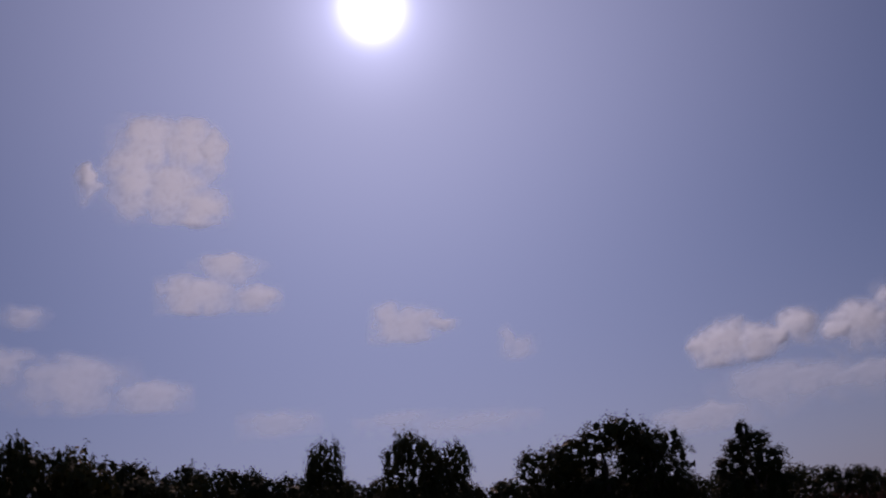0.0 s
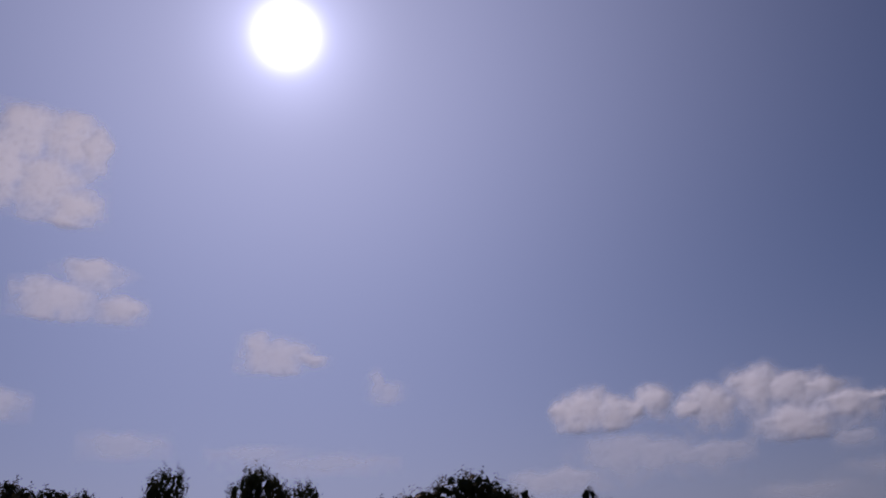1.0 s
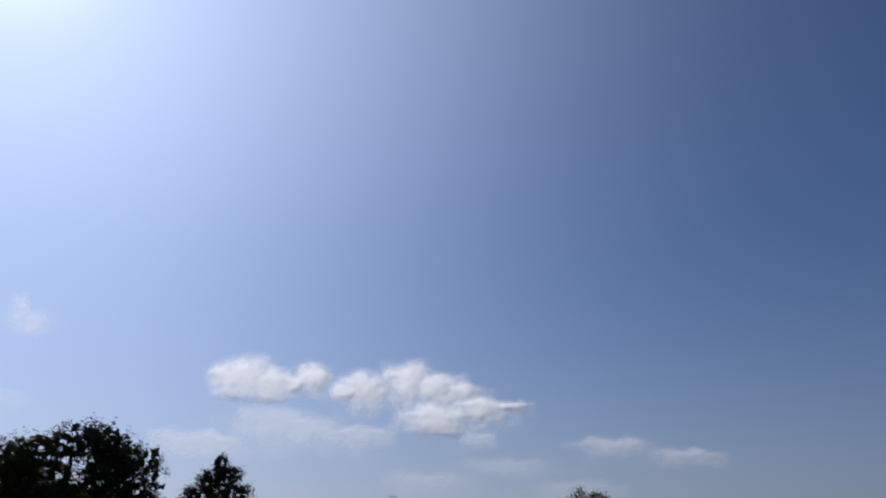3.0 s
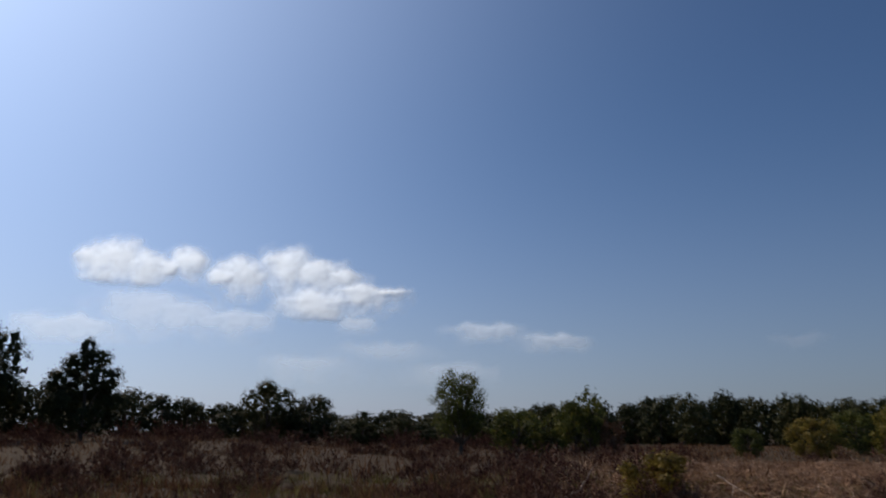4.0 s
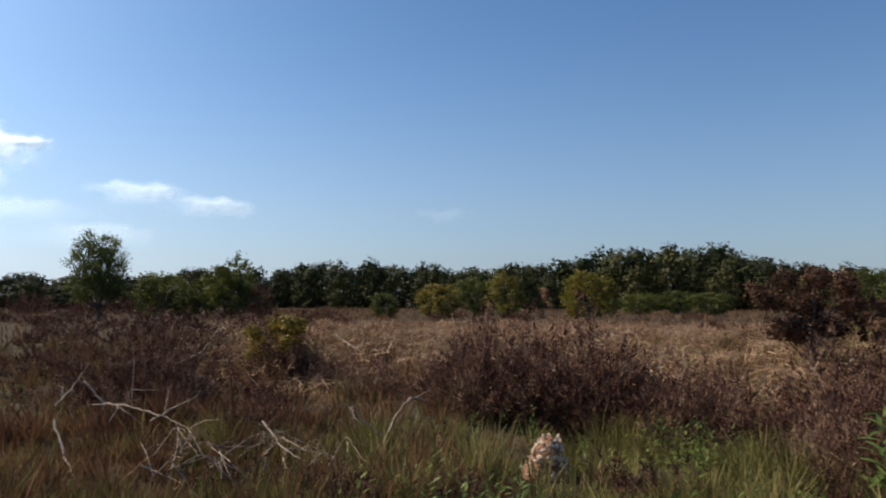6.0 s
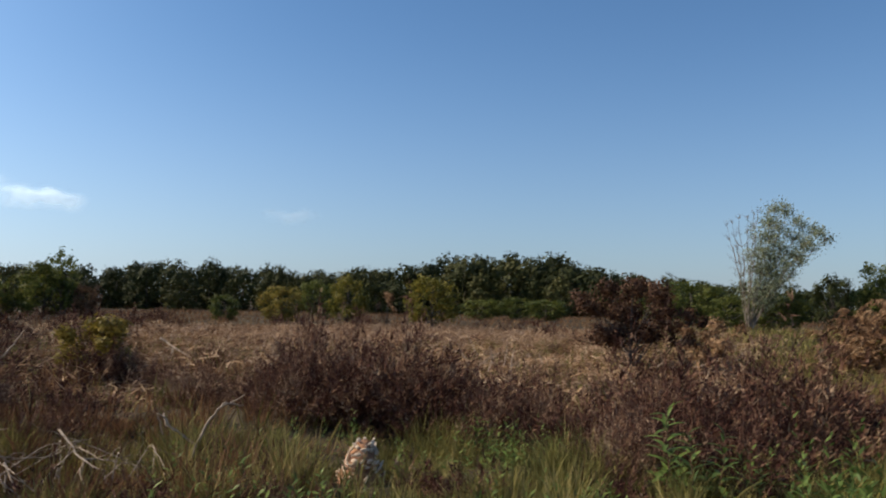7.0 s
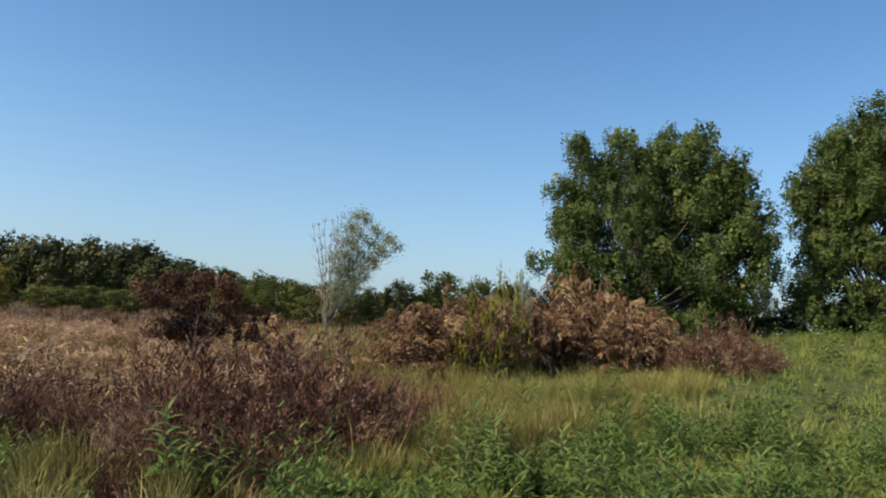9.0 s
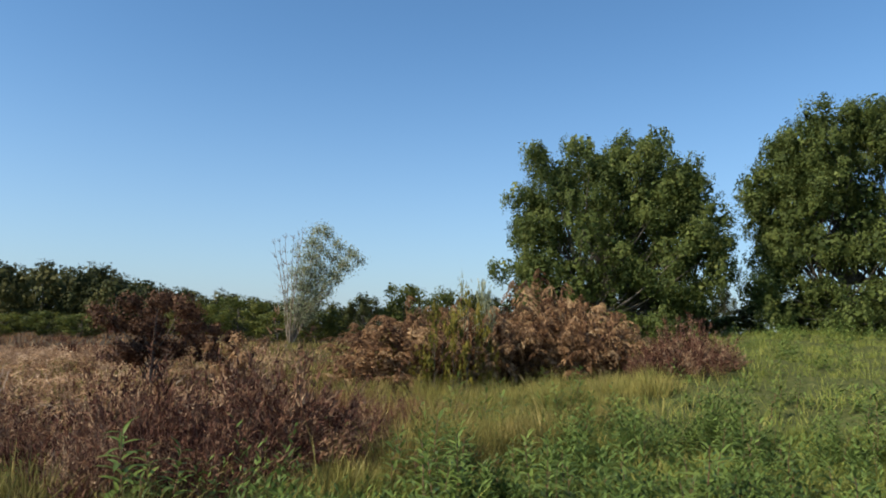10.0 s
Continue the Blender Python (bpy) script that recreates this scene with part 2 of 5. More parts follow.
def cloud_material():
    """Thin vapour lit by the sun from behind; its edge fades with the density."""
    m, n, l = material("cloud_vapour")
    out = n.new("ShaderNodeOutputMaterial")
    at = n.new("ShaderNodeAttribute")
    at.attribute_name = "vapour"
    tc = n.new("ShaderNodeTexCoord")
    tex = n.new("ShaderNodeTexNoise")
    tex.inputs["Scale"].default_value, tex.inputs["Detail"].default_value = 0.012, 2.5
    tex.inputs["Roughness"].default_value = 0.45
    l.new(tc.outputs["Object"], tex.inputs["Vector"])
    add = n.new("ShaderNodeMath")
    add.operation = "MULTIPLY_ADD"
    add.inputs[1].default_value, add.inputs[2].default_value = 0.55, -0.275
    l.new(tex.outputs["Fac"], add.inputs[0])
    tot = n.new("ShaderNodeMath")
    l.new(at.outputs["Fac"], tot.inputs[0])
    l.new(add.outputs[0], tot.inputs[1])
    cover = n.new("ShaderNodeMapRange")
    cover.interpolation_type = "SMOOTHSTEP"
    cover.inputs["From Min"].default_value, cover.inputs["From Max"].default_value = 0.13, 1.0
    l.new(tot.outputs[0], cover.inputs["Value"])
    fade = n.new("ShaderNodeAttribute")
    fade.attribute_name = "thin"
    mul = n.new("ShaderNodeMath")
    mul.operation = "MULTIPLY"
    l.new(cover.outputs["Result"], mul.inputs[0])
    l.new(fade.outputs["Fac"], mul.inputs[1])
    bump = n.new("ShaderNodeBump")
    bump.inputs["Strength"].default_value, bump.inputs["Distance"].default_value = 0.10, 34.0
    l.new(tex.outputs["Fac"], bump.inputs["Height"])
    df, tr = n.new("ShaderNodeBsdfDiffuse"), n.new("ShaderNodeBsdfTranslucent")
    for s in (df, tr):
        s.inputs["Color"].default_value = (0.76, 0.90, 1.0, 1)
        l.new(bump.outputs[0], s.inputs["Normal"])
    body = n.new("ShaderNodeMixShader")
    body.inputs["Fac"].default_value = 0.9
    l.new(df.outputs[0], body.inputs[1])
    l.new(tr.outputs[0], body.inputs[2])
    clear = n.new("ShaderNodeBsdfTransparent")
    mix = n.new("ShaderNodeMixShader")
    l.new(mul.outputs[0], mix.inputs["Fac"])
    l.new(clear.outputs[0], mix.inputs[1])
    l.new(body.outputs[0], mix.inputs[2])
    l.new(mix.outputs[0], out.inputs["Surface"])
    return m


M_GROUND, M_CLOUD = ground_material(), cloud_material()

# ---- mesh helpers ----
rng = np.random.default_rng(7)


def mesh(name, verts, faces, mat, smooth=False):
    """A mesh from an array of corners and arrays of faces, each array with one number of corners."""
    me = bpy.data.meshes.new(name)
    verts = np.asarray(verts, dtype=np.float32)
    faces = [np.asarray(f, dtype=np.int32) for f in (faces if isinstance(faces, list) else [faces]) if len(f)]
    loops = np.concatenate([f.ravel() for f in faces])
    counts = np.concatenate([np.full(len(f), f.shape[1], np.int32) for f in faces])
    starts = np.concatenate([[0], np.cumsum(counts)[:-1]]).astype(np.int32)
    me.vertices.add(len(verts))
    me.vertices.foreach_set("co", verts.ravel())
    me.loops.add(len(loops))
    me.loops.foreach_set("vertex_index", loops)
    me.polygons.add(len(counts))
    me.polygons.foreach_set("loop_start", starts)
    if smooth:
        me.polygons.foreach_set("use_smooth", np.ones(len(counts), bool))
    me.update(calc_edges=True)
    me.validate()
    me.materials.append(mat)
    return me


def part(name, me, parent, label="", m=None):
    ob = new(name, me)
    ob.parent = parent
    if m is not None:
        ob.matrix_basis = m
    return tagged(ob, label)


def thing(name, m, label, category, group="", kind=""):
    ob = new(name)
    ob.empty_display_size = 0.2
    ob.matrix_basis = m
    return tagged(ob, label, category, group, kind)


def unit(v):
    return v / np.maximum(np.linalg.norm(v, axis=1, keepdims=True), 1e-9)


def random_dirs(k):
    return unit(rng.normal(size=(k, 3)))


def leaves(centres, ways, length, width, fold=0.0, simple=False, facing=None):
    """Pointed leaves with their stalk at the centre: two triangles each, or one where they are tiny."""
    k = len(centres)
    length, width = np.broadcast_to(length, k)[:, None], np.broadcast_to(width, k)[:, None]
    ways = unit(ways)
    side = unit(np.cross(ways, random_dirs(k) if facing is None else facing + 0.45 * random_dirs(k)))
    up = np.cross(side, ways)
    if simple:
        v = np.stack([centres + side * width / 2, centres + ways * length, centres - side * width / 2], 1).reshape(-1, 3)
        return v, np.arange(3 * k).reshape(k, 3)
    mid = centres + ways * length * 0.45
    v = np.stack([centres, mid + side * width / 2 + up * fold * width, centres + ways * length,
                  mid - side * width / 2 + up * fold * width], 1).reshape(-1, 3)
    return v, np.arange(4 * k).reshape(k, 4)


def blades(roots, tips, width, sag):
    """Grass blades: a tapering strip with one bend."""
    k = len(roots)
    width = np.broadcast_to(width, k)[:, None]
    way = tips - roots
    side = unit(np.cross(way, random_dirs(k))) * width / 2
    mid = roots + way * 0.55 + np.array([0, 0, 1.0]) * np.broadcast_to(sag, k)[:, None]
    v = np.stack([roots - side, roots + side, mid + side * 0.8, mid - side * 0.8, tips], 1).reshape(-1, 3)
    base = np.arange(k)[:, None] * 5
    return v, [base + np.array([[0, 1, 2, 3]]), base + np.array([[3, 2, 4]])]


def tube(points, radii, sides=6):
    """A tapering tube along points, closed at the tip."""
    pts = np.asarray(points, float)
    k = len(pts)
    fwd = unit(np.gradient(pts, axis=0))
    ref = np.array([0.31, 0.87, 0.38])
    a = unit(np.cross(fwd, ref))
    b = np.cross(fwd, a)
    ang = np.linspace(0, 2 * np.pi, sides, endpoint=False)
    ring = a[:, None] * np.cos(ang)[None, :, None] + b[:, None] * np.sin(ang)[None, :, None]
    v = (pts[:, None] + ring * np.asarray(radii, float)[:, None, None]).reshape(-1, 3)
    i = np.arange(k - 1)[:, None] * sides
    j = np.arange(sides)[None]
    j2 = (j + 1) % sides
    f = np.stack([i + j, i + j2, i + j2 + sides, i + j + sides], -1).reshape(-1, 4)
    return v, f


def join(pieces):
    """Several (corners, faces) as one; faces may be one array or a list of arrays."""
    verts, out, n0 = [], {}, 0
    for v, f in pieces:
        verts.append(v)
        for g in (f if isinstance(f, list) else [f]):
            out.setdefault(g.shape[1], []).append(g + n0)
        n0 += len(v)
    return np.concatenate(verts), [np.concatenate(g) for g in out.values()]


def bent(a, b, bow, k=6, jitter=0.0):
    """Points from a to b that bow sideways or upwards by the vector bow, with a little unevenness."""
    s = np.linspace(0, 1, k)[:, None]
    p = np.asarray(a) * (1 - s) + np.asarray(b) * s + np.asarray(bow) * 4 * s * (1 - s)
    p[1:-1] += rng.normal(size=(k - 2, 3)) * jitter
    return p


def smooth(lo, hi, x):
    s = np.clip((np.asarray(x, float) - lo) / (hi - lo), 0, 1)
    return s * s * (3 - 2 * s)


def azimuth(x, y):
    return np.degrees(np.arctan2(x, y))


def ground_z(x, y):
    """The heath's height: hummocks, a rise under the birches, a low swell behind the lone oaks."""
    x, y = np.asarray(x, float), np.asarray(y, float)
    d, az = np.hypot(x, y), azimuth(x, y)
    hum = (0.05 * np.sin(1.1 * x + 0.7 * y) + 0.04 * np.sin(1.9 * y - 0.8 * x + 2) + 0.10 * np.sin(0.23 * x - 0.31 * y + 1)
           + 0.03 * np.sin(3.1 * x + 2.3 * y))
    hum = hum * smooth(1.5, 6, d) * (1 - 0.6 * smooth(40, 90, d))
    rise = 1.5 * smooth(110, 138, az) * (1 - smooth(165, 180, az)) * smooth(8, 34, d)
    swell = 0.9 * smooth(30, 75, d) * (1 - smooth(22, 40, az)) * smooth(-60, -35, az)
    return hum + rise + swell


def ground_at(p):
    return float(ground_z(p[0], p[1]))


def on_ground(az, d, yaw):
    p = seen_from(az, d, yaw)
    p.z = ground_at(p)
    return p


def green_mask(x, y):
    """1 where grass grows, 0 on the heather."""
    d, az = np.hypot(x, y), azimuth(x, y)
    edge = np.interp(d, [4, 7, 9, 11, 14, 18, 28, 45], [96, 100, 105, 110, 111.5, 112, 115, 120])
    return smooth(-4, 5, az - edge) * smooth(175, 165, az) * smooth(60, 45, d)


def lush_mask(x, y):
    """1 where the meadow is fresh and leafy, 0 where it is olive and going to seed."""
    d, az = np.hypot(x, y), azimuth(x, y)
    edge = np.interp(d, [5, 7, 8.5, 10, 12, 22, 45], [97, 101, 105, 114, 123, 131, 133])
    return green_mask(x, y) * smooth(-4, 4, az - edge + 3 * np.sin(1.7 * x) * np.cos(1.3 * y))


def tan_mask(x, y):
    """1 where the bleached bracken lies."""
    d, az = np.hypot(x, y), azimuth(x, y)
    return smooth(50, 60, az) * smooth(106, 99, az) * smooth(11.5, 15, d) * smooth(60, 42, d)


# ---- ground ----
def build_ground():
    rings = np.concatenate([np.linspace(0.4, 12, 50), np.linspace(12.5, 60, 64), np.geomspace(62, 4400, 30)])
    seg = 220
    ang = np.linspace(0, 2 * np.pi, seg, endpoint=False)
    x = rings[:, None] * np.sin(ang)[None]
    y = rings[:, None] * np.cos(ang)[None]
    z = ground_z(x, y)
    v = np.concatenate([[[0, 0, float(ground_z(0, 0))]], np.stack([x, y, z], -1).reshape(-1, 3)])
    i = np.arange(len(rings) - 1)[:, None] * seg + 1
    j = np.arange(seg)[None]
    j2 = (j + 1) % seg
    quads = np.stack([i + j, i + j + seg, i + j2 + seg, i + j2], -1).reshape(-1, 4)
    tris = np.stack([np.zeros(seg, int), 1 + (np.arange(seg) + 1) % seg, 1 + np.arange(seg)], -1)
    me = mesh("ground", v, [quads[:, ::-1].copy(), tris], M_GROUND, True)
    for name, mask in (("green", green_mask), ("tan", tan_mask)):
        at = me.attributes.new(name, "FLOAT", "POINT")
        at.data.foreach_set("value", mask(v[:, 0], v[:, 1]).astype(np.float32))
    tagged(new("ground", me), "uneven heathland ground of dark soil, dry litter and turf", "ground", kind="structure")


build_ground()


# ---- clouds ----
def cloud(lobes, thin=1.0, dist=3600.0):
    """One fair-weather cloud from lobes (compass angle, height angle, half width, half height)."""
    lb = np.array(lobes, float)
    a0, a1 = (lb[:, 0] - lb[:, 2]).min() - 1.6, (lb[:, 0] + lb[:, 2]).max() + 1.6
    e0, e1 = (lb[:, 1] - lb[:, 3]).min() - 1.3, (lb[:, 1] + lb[:, 3]).max() + 1.3
    na, ne = int((a1 - a0) / 0.15) + 2, int((e1 - e0) / 0.15) + 2
    A, E = np.meshgrid(np.linspace(a0, a1, na), np.linspace(e0, e1, ne))
    wob = np.array([[noise.fractal(Vector((a * 0.6, e * 0.8, 3.3)), 0.9, 2.0, 3) for a in A[0]] for e in E[:, 0]])
    wob2 = np.array([[noise.fractal(Vector((a * 0.6, e * 0.8, 9.1)), 0.9, 2.0, 3) for a in A[0]] for e in E[:, 0]])
    puff = np.array([[abs(noise.noise(Vector((a * 1.5, e * 1.7, 5.2)))) + 0.5 * abs(noise.noise(Vector((a * 3.1, e * 3.5, 1.7)))) for a in A[0]] for e in E[:, 0]])
    A2, E2 = A + wob * 0.5, E + wob2 * 0.35
    den = np.zeros_like(A)
    for az, el, ra, re in lb:
        below = np.where(E2 < el, 1.75, 0.95)
        fall = np.where(E2 < el, 0.55 + 0.35 * thin, 0.75 + 0.6 * thin)
        q = ((A2 - az) / (ra * 1.45)) ** 2 + ((E2 - el) / (re * below * 1.6)) ** 2
        den = np.maximum(den, np.exp(-0.85 * q ** fall))
    den = np.clip(den * (1.10 - 0.34 * thin * puff), 0, 1)
    border = smooth(0, 0.9, np.minimum(np.minimum(A - a0, a1 - A), np.minimum(E - e0, e1 - E)))
    den = den * border
    r = dist + (40 * den + 18 * puff * den) * thin ** 2
    ra, re = np.radians(A), np.radians(E)
    v = np.stack([r * np.cos(re) * np.sin(ra), r * np.cos(re) * np.cos(ra), r * np.sin(re)], -1).reshape(-1, 3)
    mid = v.mean(0)
    i = np.arange(ne - 1)[:, None] * na
    j = np.arange(na - 1)[None]
    f = np.stack([i + j, i + j + 1, i + j + 1 + na, i + j + na], -1).reshape(-1, 4)
    me = mesh("cloud", v - mid, f, M_CLOUD, True)
    for name, val in (("vapour", den.ravel()), ("thin", np.full(den.size, thin))):
        at = me.attributes.new(name, "FLOAT", "POINT")
        at.data.foreach_set("value", val.astype(np.float32))
    ob = new("cloud", me)
    ob.location = mid
    return tagged(ob, "white ragged cumulus cloud" if thin > 0.7 else "thin pale streak of low cloud", "cloud", "clouds in the sky", "structure")


cloud([(-21.9, 30.4, 1.6, 1.2), (-18.9, 30.5, 1.7, 1.1), (-16.9, 30.2, 0.8, 0.9), (-22.8, 28.3, 1.5, 1.3), (-20.0, 27.4, 1.9, 1.1), (-18.0, 26.0, 1.5, 0.9), (-26.0, 27.6, 0.5, 0.6)])
cloud([(-15.9, 21.7, 1.5, 0.6), (-18.1, 19.8, 2.0, 0.8), (-13.7, 19.4, 1.3, 0.6)], 0.85)
cloud([(-29.4, 18.2, 0.9, 0.4)], 0.6)
cloud([(-30.5, 15.0, 1.3, 0.6), (-26.0, 14.0, 2.6, 0.9), (-21.0, 12.7, 1.8, 0.6)], 0.6)
cloud([(-12.2, 10.3, 2.2, 0.5)], 0.4)
cloud([(-3.5, 16.8, 1.0, 0.9), (-1.8, 16.6, 1.3, 0.8), (0.0, 16.4, 1.2, 0.3)], 0.75)
cloud([(5.4, 14.6, 0.5, 0.5), (6.3, 13.9, 0.8, 0.4)], 0.45)
cloud([(20.9, 11.9, 1.3, 0.9), (19.8, 11.4, 1.0, 0.8), (22.6, 11.4, 1.2, 0.7), (25.7, 12.0, 1.0, 0.6), (24.2, 11.5, 0.9, 0.4)])
cloud([(29.5, 11.4, 1.6, 0.7), (28.2, 11.0, 0.8, 0.4), (32.8, 12.1, 1.5, 0.9), (34.9, 11.6, 1.6, 0.7), (37.0, 11.3, 1.2, 0.4),
       (38.4, 10.2, 2.0, 0.5), (40.3, 10.3, 1.2, 0.3), (35.2, 9.4, 2.2, 0.7)])
cloud([(23.1, 8.6, 2.2, 0.7), (25.6, 8.3, 1.8, 0.6), (28.8, 7.9, 2.4, 0.4), (18.3, 6.9, 2.6, 0.5)], 0.5)
cloud([(47.6, 7.5, 1.9, 0.3), (49.2, 7.5, 0.9, 0.3), (52.8, 6.7, 1.8, 0.3), (38.1, 7.9, 0.9, 0.3)], 0.5)
cloud([(40.0, 6.0, 2.4, 0.3), (34.4, 4.9, 2.4, 0.4), (45.3, 4.4, 2.4, 0.4)], 0.3)
cloud([(-3.6, 9.7, 2.6, 0.3), (2.0, 8.9, 4.0, 0.4)], 0.3)
cloud([(69.5, 6.4, 1.2, 0.2)], 0.25)


# ---- trees ----
def crown_points(lobes, clusters, per, spread, droop, shell=0.55):
    """Leaf places and directions for a crown of ellipsoid lobes (x, y, z, rx, ry, rz)."""
    lb = np.array(lobes, float)
    w = (lb[:, 3] * lb[:, 5] + lb[:, 4] * lb[:, 5]) ** 0.9
    pick = rng.choice(len(lb), clusters, p=w / w.sum())
    u = random_dirs(clusters)
    rad = shell + (1 - shell) * rng.random(clusters) ** 0.6
    rad = rad * (0.92 + 0.12 * rng.random(clusters))
    c = lb[pick, :3] + u * lb[pick, 3:] * rad[:, None]
    k = clusters * per
    off = rng.normal(size=(k, 3)) * spread
    off[:, 2] -= np.abs(rng.normal(size=k)) * droop
    p = np.repeat(c, per, 0) + off
    out = np.repeat(u, per, 0)
    ways = random_dirs(k)
    ways = ways - out * (ways * out).sum(1)[:, None] * 0.85 + out * 0.1 + np.array([0, 0, -0.6 * (droop > 0)])
    return p, ways, out


def tree_trunk(height, radius, lean=(0, 0), limbs=(), sides=8):
    """A tapering trunk, and limbs that reach the points given: a list, the trunk first."""
    top = np.array([lean[0], lean[1], height])
    path = bent((0, 0, -0.15 * min(1, height)), top, (lean[0] * -0.1, radius * 0.3, 0), 7, radius * 0.25)
    rad = np.linspace(radius, radius * 0.22, 7)
    rad[0] *= 1.35
    pieces = [tube(path, rad, sides)]
    for end in limbs:
        end = np.array(end, float)
        s = min(0.85, max(0.2, (end[2] / height) * 0.55))
        a = path[int(s * 6)]
        pieces.append(tube(bent(a, end, (0, 0, -0.06 * np.linalg.norm(end - a)), 5, radius * 0.15),
                           np.linspace(radius * 0.45, radius * 0.08, 5), 5))
    return pieces


def woody(pieces, ob, mat, apart=True, shift=(0, 0, 0)):
    """Trunk and limbs as parts of ob, each limb by itself or all in one."""
    if not apart:
        pieces = [join(pieces)]
    for k, (v, f) in enumerate(pieces):
        name = "limb" if k else "trunk"
        part(name, mesh(name, v + np.array(shift), f, mat, True), ob)


def wood_tree(seed, lobes, name="tree", label="", category="tree", group="", leaf=None, clusters=270, per=10, size=0.056,
              spread=0.035, trunk=0.03, shell=0.55, bark_mat=None, apart=False, inner=0):
    """A tree one metre high and about one wide, to be scaled."""
    ob = thing(name, Matrix(), label, category, group)
    limbs = [tuple(np.array(q[:3]) * (0.9, 0.9, 0.97)) for q in (lobes if apart else lobes[::3])]
    woody(tree_trunk(0.8, trunk, (0.02, 0), limbs, 6 if apart else 5), ob, bark_mat or M_BARK, apart)
    p, w, out = crown_points(lobes, clusters, per, spread, 0.0, shell)
    p[:, 2] = np.maximum(p[:, 2], 0.02)
    k = len(p)
    pieces = [leaves(p, w, size * (0.7 + 0.6 * rng.random(k)), size * 1.05, simple=True, facing=out)]
    if inner:   # the closed, shaded mass of foliage behind the outermost leaves
        p, w, out = crown_points([(x, y, z, 0.74 * a, 0.74 * b, 0.74 * c) for x, y, z, a, b, c in lobes], 2 * inner, 1, 0.0, 0.0, 0.75)
        p[:, 2] = np.maximum(p[:, 2], 0.05)
        pieces.append(leaves(p, w, 0.068, 0.075, simple=True, facing=out))
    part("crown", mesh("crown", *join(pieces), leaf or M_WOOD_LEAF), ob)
    return ob


def random_lobes(k, width, low, high, size):
    out = [(0, 0, high - size * 0.8, size, size, size * 0.9)]
    for i in range(k - 1):
        z = low + (high - low - size * 0.6) * (i + rng.random()) / (k - 1)
        r = width * (0.55 + 0.45 * math.sin(math.pi * min(1, max(0, (z - low * 0.5) / (high - low * 0.5)))))
        a = i * 2.4 + rng.random()
        s = size * (0.75 + 0.5 * rng.random())
        out.append(((r - s * 0.7) * math.cos(a), (r - s * 0.7) * math.sin(a), z, s, s, s * 0.85))
    return out


FAR_LABEL = "green broadleaf tree in the wood edge, leaves coloured darker for shade"
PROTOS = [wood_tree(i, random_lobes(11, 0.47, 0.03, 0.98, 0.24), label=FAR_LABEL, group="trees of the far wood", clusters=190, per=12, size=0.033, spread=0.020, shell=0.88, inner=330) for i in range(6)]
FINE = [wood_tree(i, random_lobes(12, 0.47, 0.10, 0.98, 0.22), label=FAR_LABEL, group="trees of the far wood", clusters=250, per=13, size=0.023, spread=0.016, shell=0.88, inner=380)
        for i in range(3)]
used = set()


def plant_copy(proto, m):
    """The prototype itself the first time, a copy after that."""
    if proto.name in used:
        return copy_thing(proto, m @ Matrix.Diagonal([1 / k for k in proto.scale] + [1]))
    used.add(proto.name)
    proto.matrix_basis = m
    return proto


def place(az, d, yaw, height, width, turn=None, depth=None, sink=0.0):
    p = on_ground(az, d, yaw)
    r = rng.random() * 360 if turn is None else turn
    return pose(p.x, p.y, p.z - sink, 0, 0, r) @ Matrix.Diagonal((width, depth or width, height, 1))


# height angle of the wood's skyline along the compass
SKY_AZ = [-34, -27.5, -24, -20, -15, -11, -6.7, 1.8, 3.5, 16.5, 22, 24.5, 28.3, 36.6, 43, 49.6, 53, 57, 61, 65, 67,
          70.4, 74, 77, 80, 84.3, 86.5, 89, 91, 93, 97.5, 101, 106, 116, 128, 150]
SKY_EL = [11.3, 9.7, 8.5, 7.7, 7.2, 6.3, 5.6, 4.65, 4.5, 3.1, 2.6, 2.5, 1.95, 1.4, 1.4, 1.35, 2.0, 2.1, 2.6, 2.55, 2.2,
          2.15, 2.4, 2.5, 3.05, 3.7, 3.5, 3.5, 3.2, 2.5, 2.2, 1.8, 1.5, 1.6, 2.3, 2.6]


def build_far_wood():
    az = -34.0
    n = 0
    while az < 152:
        yaw = min(max(az, 1), 113)
        base = 88 if az < 20 else 118
        for row, (dd, k) in enumerate(((9, 1.04), (0, 0.97), (-8, 0.7), (16, 0.98))):
            if row == 2 and (az > 100 or az < 20 or rng.random() < 0.35):
                continue
            if (row == 3 and az < 48) or (row != 1 and az > 120):
                continue
            a = az + rng.normal() * 0.4 + 1.1 * (row == 3)
            d = base + dd + rng.normal() * 2.5
            el = np.interp(a, SKY_AZ, SKY_EL)
            p = on_ground(a, d, yaw)
            h = (d * math.tan(radians(el)) + EYE_Z - p.z) * k * (1 + rng.normal() * (0.015 if az < 3 else 0.05))
            h = max(h, 2.2)
            w = min(max(h * 0.9, 6.4 if az < 50 else 4.8), 9.0) * (0.8 + 0.4 * rng.random())
            plant_copy(FINE[n % 3] if az < 21 else PROTOS[n % 6], place(a, d, yaw, h, w))
            n += 1
        az += (2.2 if az < 20 else 1.75) + rng.random() * 0.5
    # the tree that stands clear in the wood's notch
    plant_copy(PROTOS[1], place(68.9, 108, 65, 6.5, 3.6))


build_far_wood()

